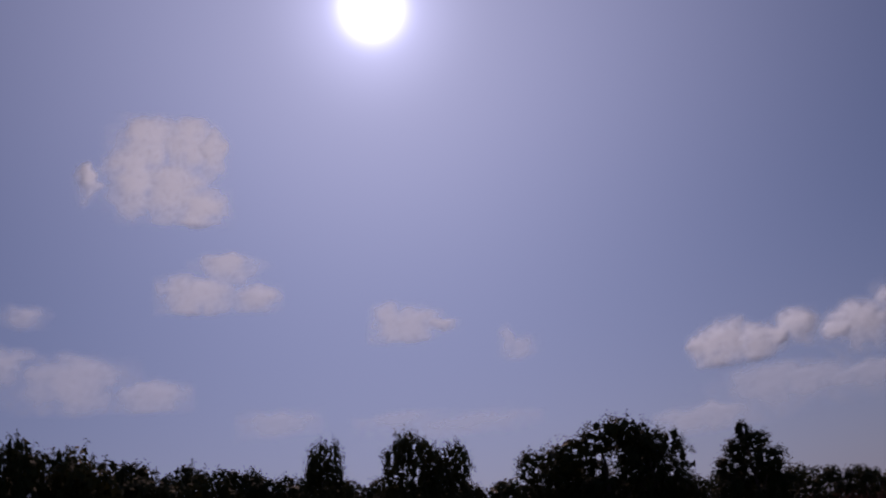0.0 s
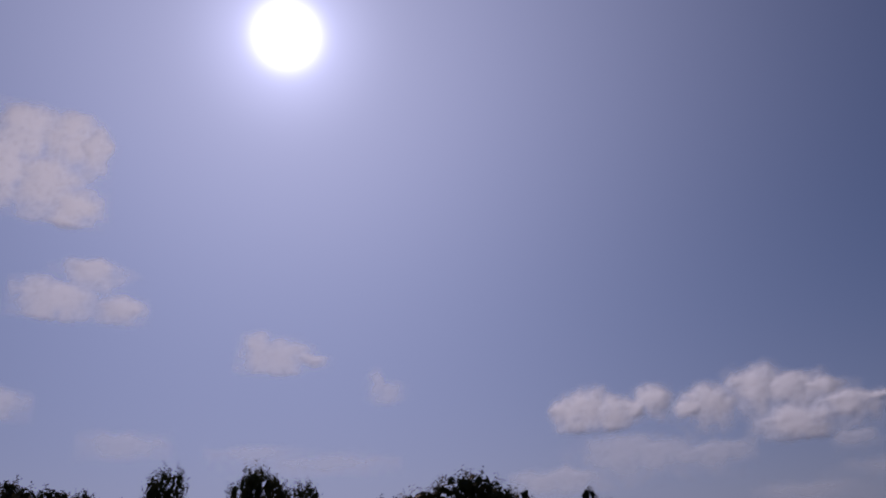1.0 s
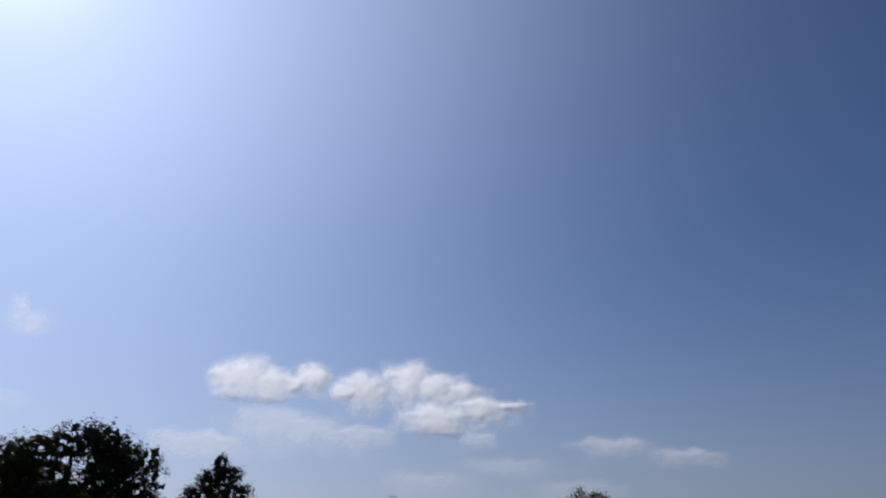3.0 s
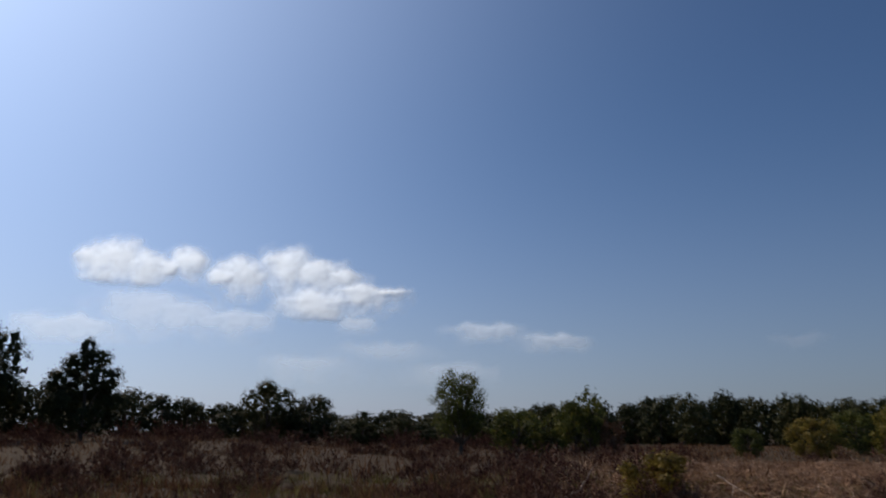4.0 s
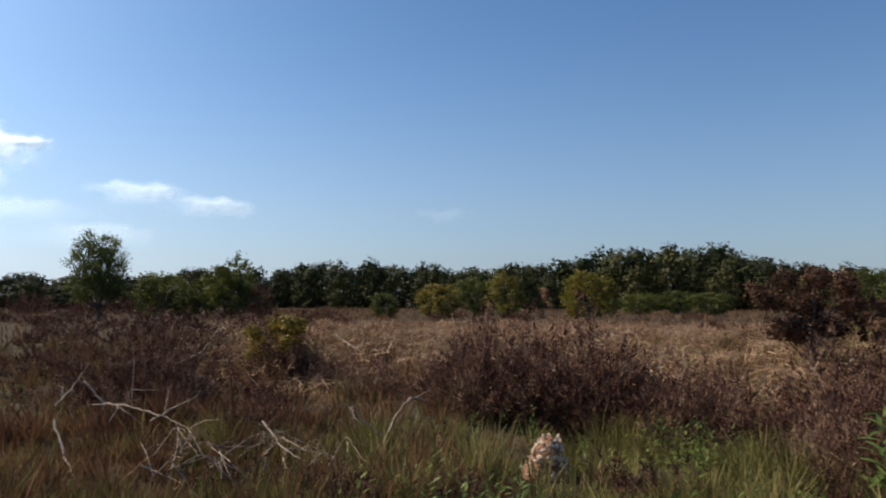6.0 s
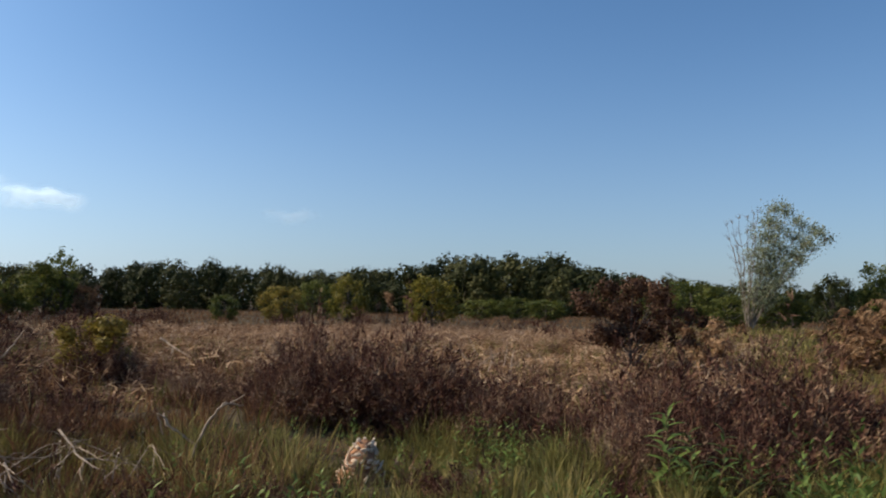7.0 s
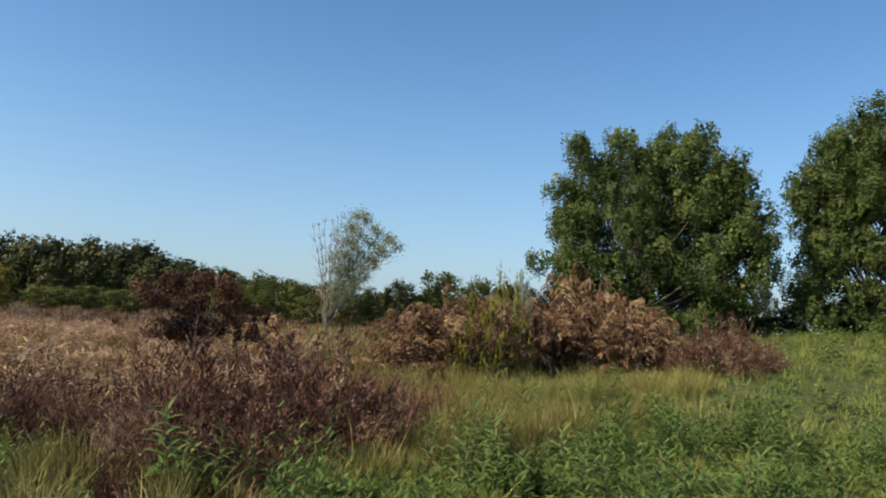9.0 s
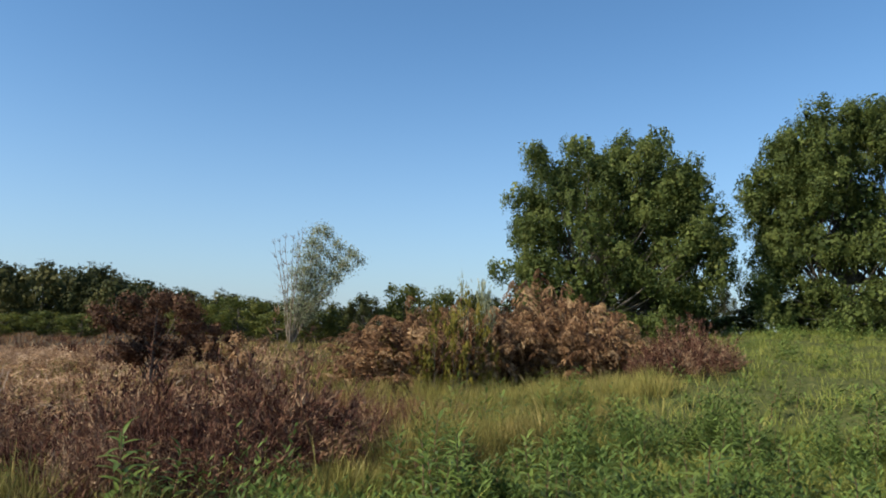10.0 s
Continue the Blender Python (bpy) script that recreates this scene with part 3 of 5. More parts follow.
# lone trees seen against the sun, with that shade in their leaf colour
OAK = wood_tree(20, random_lobes(15, 0.48, 0.10, 0.98, 0.20), label="rounded oak standing alone on the heath, coloured dark as against the sun", group="lone trees",
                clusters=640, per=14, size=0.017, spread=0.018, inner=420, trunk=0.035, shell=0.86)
ROUND = wood_tree(21, random_lobes(14, 0.47, 0.10, 0.98, 0.21), label="rounded oak standing alone on the heath, coloured dark as against the sun", group="lone trees",
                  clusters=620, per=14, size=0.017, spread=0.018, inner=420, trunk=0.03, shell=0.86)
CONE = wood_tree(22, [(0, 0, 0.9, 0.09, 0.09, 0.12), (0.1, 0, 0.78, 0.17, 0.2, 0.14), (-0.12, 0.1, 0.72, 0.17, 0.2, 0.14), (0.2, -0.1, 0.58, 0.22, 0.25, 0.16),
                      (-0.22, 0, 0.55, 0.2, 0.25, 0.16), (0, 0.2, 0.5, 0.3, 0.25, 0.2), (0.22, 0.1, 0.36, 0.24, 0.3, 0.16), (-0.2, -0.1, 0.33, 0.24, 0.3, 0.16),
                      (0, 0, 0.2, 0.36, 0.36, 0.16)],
                 label="tapering tree with a ragged tip, coloured dark as against the sun", group="lone trees", clusters=620, per=14, size=0.018, spread=0.018, inner=320, trunk=0.03, shell=0.84)


def lone(proto, az, d, yaw, el_top, half):
    p = on_ground(az, d, yaw)
    h = d * math.tan(radians(el_top)) + EYE_Z - p.z
    return plant_copy(proto, place(az, d, yaw, h, 2 * d * math.tan(radians(half)) * 1.05))


lone(ROUND, -9.4, 74, 1, 8.8, 1.9)
lone(OAK, -2.9, 74, 1, 8.9, 2.5)
lone(ROUND, -0.4, 75, 1, 7.6, 2.2)
lone(OAK, 10.6, 70, 8, 7.7, 4.4)
lone(ROUND, 7.0, 72, 8, 6.4, 3.0)
lone(OAK, 13.5, 69, 30, 7.3, 2.9)
lone(CONE, 19.9, 66, 30, 6.1, 3.0)
lone(OAK, 31.9, 92, 42, 3.6, 2.0)
lone(ROUND, 34.9, 90, 45, 2.6, 1.9)
lone(ROUND, 38.6, 88, 50, 0.9, 1.4)
lone(ROUND, 41.2, 88, 50, 1.1, 1.5)


def sapling(az, d, yaw, el_top, half, leaf, label, lobes=19, clusters=460, per=9, size=0.038, name="shrub", group="shrubs on the heath", low=0.1, lobe=0.145, shell=0.5, own=None):
    ob = wood_tree(0, own or random_lobes(lobes, 0.46, low, 0.97, lobe), name, label, "shrub", group, leaf, clusters, per, size, 0.030, 0.022, shell, apart=True)
    p = on_ground(az, d, yaw)
    h = d * math.tan(radians(el_top)) + EYE_Z - p.z
    ob.matrix_basis = place(az, d, yaw, h, 2 * d * math.tan(radians(half)) * 1.1)
    return ob


def open_tree(az, d, yaw, el_top, half):
    """The small airy oak whose branches show against the sky."""
    p = on_ground(az, d, yaw)
    h = d * math.tan(radians(el_top)) + EYE_Z - p.z
    ob = thing("oak_sapling", pose(p.x, p.y, p.z, 0, 0, -az), "small airy oak with a dark stem and open green crown", "tree", "lone trees")
    w = d * math.tan(radians(half))
    ends = []
    for i in range(34):
        a, z = i * 2.4, h * (0.34 + 0.62 * (i / 34))
        r = w * math.sqrt(max(0.03, 1 - (max(0, z / h - 0.58) / 0.42) ** 2)) * (0.5 + 0.5 * rng.random())
        ends.append((r * math.cos(a), r * math.sin(a), z))
    woody(tree_trunk(h * 0.85, 0.15, (0.15, 0), ends), ob, M_BARK)
    lobes = [(x * k, y * k, z * (0.72 + 0.28 * k), 0.5, 0.5, 0.4) for x, y, z in ends for k in (0.55, 1.0)]
    lobes += [(-0.5 * w, 0, 0.3 * h, 0.8, 0.8, 0.6), (0.45 * w, 0.3, 0.3 * h, 0.8, 0.8, 0.6), (0, -0.4, 0.42 * h, 0.9, 0.9, 0.6)]
    p2, ways, out = crown_points(lobes, 1900, 6, 0.13, 0.02, 0.15)
    v, f = leaves(p2, ways, 0.11 + 0.05 * rng.random(len(p2)), 0.09, facing=out)
    part("crown", mesh("crown", v, f, M_SHRUB_LEAF), ob)


open_tree(45.4, 57, 64, 4.5, 2.3)
GREENISH = "rounded yellow-green birch scrub among the heather"
sapling(49.6, 58, 64, 1.8, 2.3, M_SHRUB_LEAF, GREENISH)
sapling(53.7, 58, 64, 2.2, 1.9, M_SHRUB_LEAF, GREENISH)
sapling(51.4, 62, 64, 2.1, 1.3, M_WOOD_LEAF, "dark green holly bush beside paler scrub")
sapling(54.7, 57, 64, 3.2, 1.3, M_SHRUB_LEAF, "upright yellowing birch sapling with a sparse tip", 16, 170, 7, 0.045, low=0.2, lobe=0.11)
sapling(56.3, 57, 64, 0.9, 1.0, M_BRACKEN, "reddish brown low scrub")
sapling(65.3, 60, 64, 0.4, 1.1, M_SHRUB_LEAF, GREENISH)
sapling(69.4, 56, 64, 1.1, 1.7, M_YELLOW_LEAF, "bronze and yellow low scrub in front of the wood")
sapling(72.0, 70, 64, 1.6, 1.6, M_SHRUB_LEAF, GREENISH)
sapling(74.2, 55, 64, 1.9, 1.5, M_GOLD_LEAF, GREENISH)
sapling(77.0, 54, 70, 0.9, 0.9, M_BRACKEN, "reddish brown low scrub", 7, 120)
sapling(80.4, 52, 70, 2.1, 2.1, M_GOLD_LEAF, "bright yellow-green sapling bush on the heath")
sapling(84.0, 80, 75, 0.4, 1.6, M_SHRUB_LEAF, GREENISH)
sapling(86.5, 82, 75, 0.6, 1.3, M_SHRUB_LEAF, GREENISH)
sapling(88.6, 80, 80, 0.5, 1.6, M_SHRUB_LEAF, GREENISH)
sapling(95.5, 76, 100, 1.5, 2.0, M_SHRUB_LEAF, GREENISH)
sapling(98.5, 74, 105, 2.0, 2.4, M_SHRUB_LEAF, "dense green thorn bushes behind the heather")
sapling(101.2, 68, 105, 1.0, 1.8, M_SHRUB_LEAF, "dense green thorn bushes behind the heather")
sapling(104.2, 62, 105, 1.2, 2.2, M_SHRUB_LEAF, "dense green thorn bushes behind the heather")
sapling(107.5, 70, 105, 2.5, 1.4, M_WOOD_LEAF, "small dark rounded bush on the heath edge")
sapling(110.9, 62, 105, 3.3, 2.2, M_SHRUB_LEAF, "dense green thorn bushes behind the heather")
sapling(113.8, 64, 105, 3.0, 1.7, M_SHRUB_LEAF, "dense green thorn bushes behind the heather")
sapling(116.5, 66, 108, 2.6, 1.6, M_WOOD_LEAF, "small dark rounded bush on the heath edge")
sapling(133.6, 52, 110, 3.3, 0.9, M_WOOD_LEAF, "small dark rounded bush on the heath edge")


# bushes closing the crowns' foot; their dark leaf colour stands in for shade
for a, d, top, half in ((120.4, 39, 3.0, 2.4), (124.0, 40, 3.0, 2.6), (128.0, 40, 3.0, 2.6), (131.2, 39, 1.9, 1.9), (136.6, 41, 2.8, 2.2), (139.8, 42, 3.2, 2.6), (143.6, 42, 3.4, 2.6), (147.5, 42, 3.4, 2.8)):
    sapling(a, d, 112, top, half, M_WOOD_LEAF, "undergrowth beneath the birches, leaves coloured dark for the shade there", 10, 330, 9, 0.06)


sapling(133.7, 41, 112, 1.3, 1.7, M_SHRUB_LEAF, "low green bramble growth between the birches", 12, 330, 9, 0.05)


def birch(az, d, yaw, lobes, label, clusters=7600, per=20):
    """A spreading birch clump: several stems in shade-darkened bark, limbs, hanging sprays of small leaves."""
    p = on_ground(az, d, yaw)
    ob = thing("birch_tree", pose(p.x, p.y, p.z, 0, 0, -az), label, "tree", "birches beside the meadow")
    full = []
    for x, z, rx, rz in lobes:
        for y in (-1.5, 0.0, 1.3):
            full.append((x + rng.normal() * 0.15, y + rng.normal() * 0.5, z + rng.normal() * 0.12, rx, rx * 1.05, rz))
    for i, x in enumerate((-1.7, -0.5, 0.7, 1.9)):
        ends = [tuple(np.array(q[:3]) * (0.8, 0.8, 0.86)) for q in full[i::4]]
        woody(tree_trunk(7.4 - abs(x) * 0.5, 0.17, (x * 0.9, 0.3 * (i - 1.5)), [(ex - x * 0.55, ey, ez) for ex, ey, ez in ends]),
              ob, M_BIRCH_BARK, True, (x * 0.55, 0.25 * (i - 1.5), 0))
    tufts = []
    for x, y, z, rx, ry, rz in full:
        for u in random_dirs(8):
            q = 0.38 + 0.15 * rng.random()
            tufts.append((x + u[0] * rx * 0.74, y + u[1] * ry * 0.74, z + u[2] * rz * 0.80, rx * q * 1.1, ry * q * 1.1, rz * q * 0.72))
    pts, ways, out = crown_points(tufts, clusters, per, 0.075, 0.24, 0.5)
    pts[:, 2] = np.maximum(pts[:, 2], 0.25)
    k = len(pts)
    outer = leaves(pts, ways, 0.075 + 0.065 * rng.random(k), 0.075, simple=True, facing=out)
    pts, ways, out = crown_points([(x, y, z, 0.62 * a, 0.62 * b, 0.62 * c) for x, y, z, a, b, c in full], 9000, 1, 0.0, 0.0, 0.6)
    pts[:, 2] = np.maximum(pts[:, 2], 0.4)
    part("crown", mesh("crown", *join([outer, leaves(pts, ways, 0.20, 0.20, simple=True, facing=out)]), M_BIRCH_LEAF), ob)
    return ob


birch(126.0, 35, 110.6,
      [(2.0, 9.15, 0.65, 0.85), (3.3, 7.6, 0.7, 0.8), (3.7, 6.7, 0.7, 0.8), (4.2, 5.6, 0.6, 0.8), (4.5, 4.3, 0.55, 0.9), (4.4, 3.2, 0.6, 0.8), (-4.4, 3.4, 0.6, 0.7), (-4.1, 5.4, 0.6, 0.8), (-3.9, 6.9, 0.6, 0.8), (-3.4, 8.3, 0.6, 0.7), (2.9, 7.3, 0.8, 0.9), (3.3, 6.0, 0.8, 0.9), (3.5, 4.6, 0.8, 0.9), (3.6, 2.4, 0.8, 0.8), (-1.8, 3.3, 1.1, 0.8), (-3.0, 3.0, 1.0, 0.8), (1.0, 3.0, 1.2, 0.8), (1.0, 7.9, 1.0, 1.0), (-0.6, 8.0, 1.0, 1.0), (-2.2, 7.7, 1.0, 1.0), (2.9, 6.9, 0.85, 0.9), (-2.9, 5.2, 1.0, 0.9), (-1.0, 6.2, 1.2, 1.0), (1.2, 6.2, 1.2, 1.0), (0.0, 4.4, 1.3, 0.9), (2.2, 4.2, 1.1, 0.9), (1.5, 8.4, 0.8, 0.9), (0.3, 8.8, 0.75, 0.9), (-1.4, 8.9, 0.75, 0.9), (-2.9, 8.0, 0.9, 0.9), (-3.4, 6.6, 0.8, 1.1), (2.5, 7.5, 0.7, 0.8),
       (-3.3, 5.5, 0.8, 0.8), (-3.8, 3.8, 0.75, 0.75), (-2.7, 3.9, 0.9, 0.8), (2.9, 6.2, 0.7, 0.8), (4.0, 4.6, 0.6, 1.1), (3.0, 3.5, 0.9, 1.0), (-2.0, 6.7, 1.2, 1.1),
       (0.0, 7.1, 1.2, 1.1), (1.9, 6.9, 1.1, 1.1), (-1.3, 5.1, 1.2, 0.9), (0.9, 5.3, 1.3, 1.0), (2.7, 5.1, 1.0, 0.9), (0.3, 3.6, 1.3, 0.8), (1.6, 2.5, 1.3, 0.8),
       (-1.0, 2.5, 1.2, 0.8), (2.9, 1.9, 1.0, 0.8), (-2.6, 2.1, 1.2, 0.8), (0.5, 1.1, 1.6, 0.7), (-3.5, 2.3, 0.9, 0.8), (-2.2, 1.0, 1.3, 0.7), (2.2, 1.0, 1.3, 0.7)],
      "tall spreading birch clump with hanging green sprays")
birch(141.9, 37, 113.4,
      [(1.0, 9.7, 0.9, 1.0), (-1.6, 8.2, 1.0, 1.0), (0.4, 8.7, 1.1, 1.0), (-2.9, 6.6, 1.0, 0.9), (-2.6, 5.0, 1.1, 0.9), (-1.0, 6.6, 1.2, 1.0), (-2.0, 4.2, 1.1, 0.9), (0.2, 4.8, 1.3, 0.9), (-0.2, 9.4, 0.8, 0.9), (-1.2, 9.3, 0.85, 0.9), (-2.3, 8.6, 0.85, 0.9), (-3.1, 8.0, 0.8, 0.9), (-3.8, 6.7, 0.7, 0.9), (-3.6, 6.0, 0.8, 0.8),
       (-3.7, 5.1, 0.7, 0.8), (-3.3, 4.5, 0.8, 0.7), (-3.6, 3.4, 0.8, 0.8), (-2.6, 3.4, 0.9, 0.8), (-3.6, 2.0, 1.0, 0.8), (-2.4, 7.2, 1.1, 1.0), (-0.6, 7.7, 1.2, 1.1),
       (1.4, 8.0, 1.2, 1.1), (3.0, 7.2, 1.1, 1.1), (-1.8, 5.5, 1.2, 0.9), (0.3, 5.9, 1.3, 1.0), (2.3, 5.6, 1.2, 1.0), (3.8, 4.6, 1.0, 1.2), (-0.9, 3.9, 1.2, 0.8),
       (1.1, 3.8, 1.3, 0.9), (2.9, 3.0, 1.2, 1.0), (-1.4, 2.2, 1.3, 0.8), (0.8, 1.8, 1.4, 0.8), (-2.6, 1.0, 1.4, 0.7), (0.0, 1.0, 1.5, 0.7), (2.4, 1.2, 1.3, 0.8)],
      "tall full birch clump with dense hanging foliage")


def bare_willow(az, d, yaw):
    """A fan of pale bare stems, half of them still with thin grey-green leaves."""
    p = on_ground(az, d, yaw)
    ob = thing("half_bare_tree", pose(p.x, p.y, p.z, 0, 0, -az), "pale half-bare tree, thin grey-green leaves on some branches", "tree", "lone trees")
    tips = []
    for i in range(15):
        s = i / 14
        top = np.array([-1.5 + 6.5 * s + rng.normal() * 0.12, rng.normal() * 0.8, 7.7 + 1.1 * math.sin(2.4 * min(s, 0.6) + 0.2) - 5.2 * max(0, s - 0.55)])
        path = bent((0.035 * (i - 7), rng.normal() * 0.08, -0.1), top, (-0.10 * (top[0]), 0, 0), 9, 0.05)
        path[:, 0] *= np.linspace(0, 1, 9) ** 0.12
        pieces = [tube(path, np.linspace(0.052, 0.010, 9), 6)]
        for j in range(2 if s > 0.5 else 4, 9):
            for _ in range(4 if s > 0.4 else 3):
                ln = (1.6 - 0.15 * j) * (0.5 + 0.5 * rng.random())
                w = np.array([0.35 * (top[0] - 1.0) / 3 + rng.normal() * 0.42, rng.normal() * 0.5, 1.0])
                e = path[j] + w / np.linalg.norm(w) * ln
                q = bent(path[j], e, rng.normal(size=3) * 0.06, 5, 0.03)
                pieces.append(tube(q, np.linspace(0.022, 0.006, 5), 4))
                for _ in range(3):
                    a = q[rng.integers(1, 5)]
                    e2 = a + (w / np.linalg.norm(w) + rng.normal(size=3) * 0.5) * ln * 0.38
                    pieces.append(tube(bent(a, e2, (0, 0, 0.02), 3), [0.010, 0.007, 0.004], 3))
                    tips.append((e2, s))
        v, f = join(pieces)
        part("stem", mesh("stem", v, f, M_PALE_BARK, True), ob)
    pts = np.array([t for t, s in tips])
    frac = np.array([s for t, s in tips])
    keep = rng.random(len(pts)) < smooth(0.28, 0.55, frac)
    c = np.repeat(pts[keep], 17, 0)
    c = c + rng.normal(size=c.shape) * 0.25
    v, f = leaves(c, random_dirs(len(c)) + np.array([0, 0, -0.3]), 0.13 + 0.07 * rng.random(len(c)), 0.085)
    part("leaves", mesh("leaves", v, f, M_PALE_LEAF), ob, "thin grey-green leaves")


bare_willow(102.3, 60, 105)


# ---- bracken ----
def frond_mesh(mat, reach=0.55, rise=1.0):
    """One arching frond: a stalk with tapering leaflets on both sides that droop and curl as they dry."""
    path = bent((0, 0, 0), (reach, 0.06 * rng.normal(), rise), (-0.08, 0, 0.24 * rise), 11, 0.012)
    path[-3:, 2] -= np.array([0.03, 0.09, 0.18]) * rise
    pieces = [tube(path, np.linspace(0.008, 0.003, 11), 3)]
    c, ways, ln = [], [], []
    for s in np.linspace(0.22, 1.0, 20):
        q = s * 10
        j = min(int(q), 9)
        at = path[j] * (1 - (q - j)) + path[j + 1] * (q - j)
        fw = path[j + 1] - path[j]
        fw = fw / np.linalg.norm(fw)
        side = np.cross(fw, (0, 0, 1.0))
        side = side / (np.linalg.norm(side) + 1e-6)
        long = max(0.34 * (1.08 - s) ** 0.8 * (0.75 + 0.4 * rng.random()), 0.05)
        for sg in (-1, 1):
            w = side * sg + fw * 0.45 + np.array([0, 0, -0.25 - 0.8 * rng.random()]) + rng.normal(size=3) * 0.16
            w = w / np.linalg.norm(w)
            c += [at, at + w * long * 0.45]
            ways += [w, w + np.array([0, 0, -0.5]) + rng.normal(size=3) * 0.25]
            ln += [long * 0.6, long * 0.55]
    ln = np.array(ln)
    pieces.append(leaves(np.array(c), np.array(ways), ln, ln * 0.22 + 0.010, 0.15))
    return mesh("frond", *join(pieces), mat)


FRONDS = [frond_mesh((M_BRACKEN, M_TANFROND)[i % 2], 0.30 + 0.09 * i, 1.08 - 0.05 * i) for i in range(9)]


def bracken(az, d, yaw, height, width, k, label="rust-brown withered bracken clump", group="withered bracken", fronds=36):
    p = on_ground(az, d, yaw)
    ob = thing("bracken_clump", pose(p.x, p.y, p.z - 0.03, 0, 0, rng.random() * 360), label, "bracken", group)
    for i in range(fronds):
        a, r = rng.random() * 360, width * 0.36 * math.sqrt(rng.random())
        h = height * (0.45 + 0.45 * rng.random()) * (1 - 0.3 * (r / (width * 0.36)) ** 2)
        q = away(a, r)
        m = pose(q.x, q.y, 0, rng.normal() * 15, rng.normal() * 15, 90 - a + rng.normal() * 45) @ Matrix.Diagonal((width * 0.75, width * 0.75, h, 1))
        part("frond", FRONDS[(i + k) % 9], ob, m=m)
    return ob


# the single dying bush and its low neighbour
def ragged(k, rise):
    """Small uneven lobes in tiers on top of bare stems, wider than high, with gaps between them."""
    out = []
    for i in range(k):
        x, y = -0.46 + 0.92 * (i + 0.5) / k, rng.normal() * 0.14
        for level in (0, 1, 2):
            z = (0.38, 0.62, 0.84)[level] + rise * rng.normal() - 0.30 * x * x * (0.6 + level * 0.3)
            r = 0.065 + 0.05 * rng.random()
            out.append((x * (0.7, 1.0, 0.98)[level] + rng.normal() * 0.04, y * (1 + level), max(z, 0.26), r * 1.15, r * 1.5, r * 0.95))
    return out


sapling(93.2, 19.2, 105, 2.2, 3.3, M_RUSSET, "dark rust-brown dying bush with bare stems below", clusters=1000, per=9, size=0.028, name="dying_bush", group="dying brown bushes", own=ragged(9, 0.045)).rotation_euler.z = radians(-93)
sapling(97.2, 19.8, 105, 0.2, 1.5, M_RUSSET, "low rust-brown dying bush with bare stems", clusters=230, per=7, size=0.05, name="dying_bush", group="dying brown bushes", own=ragged(6, 0.1))
sapling(99.0, 18.2, 105, -0.9, 1.7, M_BRACKEN, "low olive-brown dying bush beside a larger one", clusters=240, per=7, size=0.05, name="dying_bush", group="dying brown bushes", own=ragged(6, 0.1))
# the long thicket before the birches
for i in range(28):
    s = (i + 0.5) / 28
    a = 108.8 + 16.2 * s + rng.normal() * 0.25
    d = 19.5 + 1.6 * math.sin(i * 2.1) + 1.5 * s
    top = np.interp(a, [108, 111.5, 115, 118.2, 121.3, 124.0, 125.6], [1.0, 2.6, 3.0, 3.2, 4.3, 3.8, 1.2])
    p = on_ground(a, d, 110.6)
    h = d * math.tan(radians(top)) + EYE_Z - p.z
    bracken(a, d, 110.6, max(h * (1.0 + 0.25 * rng.random()), 0.8), 1.9, i)
for a, d, top, half in ((113.0, 17.2, 2.0, 1.2), (114.4, 17.0, 1.2, 1.0), (115.4, 17.3, 3.3, 1.3), (109.5, 18.0, 0.0, 0.9), (117.0, 17.6, 0.4, 0.8), (112.0, 17.4, -1.0, 0.9)):
    sapling(a, d, 110.6, top, half, M_GOLD_LEAF, "yellow-green sapling growing out of brown bracken", 8, 105, 7, 0.048, name="sapling", group="saplings in the bracken", lobe=0.16)
sapling(114.9, 18.3, 110.6, 4.7, 0.6, M_PALE_LEAF, "thin bare sapling rising above brown bracken", 11, 60, 5, 0.045, name="sapling", group="saplings in the bracken", low=0.3, lobe=0.12)
sapling(116.6, 18.0, 110.6, 3.7, 0.8, M_PALE_LEAF, "pale green leafy sapling rising above brown bracken", 11, 150, 7, 0.045, name="sapling", group="saplings in the bracken", low=0.3, lobe=0.15)
sapling(57.9, 14.6, 64.6, -1.2, 2.6, M_AMBER_LEAF, "small golden-leaved birch bush in the heather", clusters=330, per=8, size=0.05, name="birch_bush", group="", own=random_lobes(9, 0.46, 0.22, 0.97, 0.17))


# ---- heather ----
def heather_mesh(radius, height, shoots, per=15, size=1.0):
    """A springy uneven bush: woody shoots fan out of the root and end in feathery plumes with dark gaps between."""
    a, r = rng.random(shoots) * 2 * np.pi, np.sqrt(rng.random(shoots)) * radius
    lump = 1 + 0.20 * np.sin(3 * a + r * 7) + 0.14 * np.sin(5 * a - r * 11) + rng.normal(size=shoots) * 0.19
    top = height * (1 - 0.70 * (r / radius) ** 2.2) * np.maximum(lump, 0.4)
    tip = np.stack([r * np.cos(a), r * np.sin(a), top], 1)
    root = tip * np.array([0.35, 0.35, 0.0])
    n = shoots * per
    s = 1 - 0.62 * rng.random(n) ** 1.2
    axis = np.repeat(tip - root, per, 0)
    c = np.repeat(root, per, 0) + axis * s[:, None]
    c = c + rng.normal(size=(n, 3)) * (0.014 + 0.045 * (1 - s))[:, None]
    way = unit(axis) * 0.8 + rng.normal(size=(n, 3)) * 0.62 + np.array([0, 0, 0.2])
    sprigs = leaves(c, way, (0.038 + 0.055 * rng.random(n)) * size, (0.008 + 0.010 * rng.random(n)) * size, simple=True)
    stems = blades(root, tip, 0.009, 0.04)
    return join([sprigs, stems])


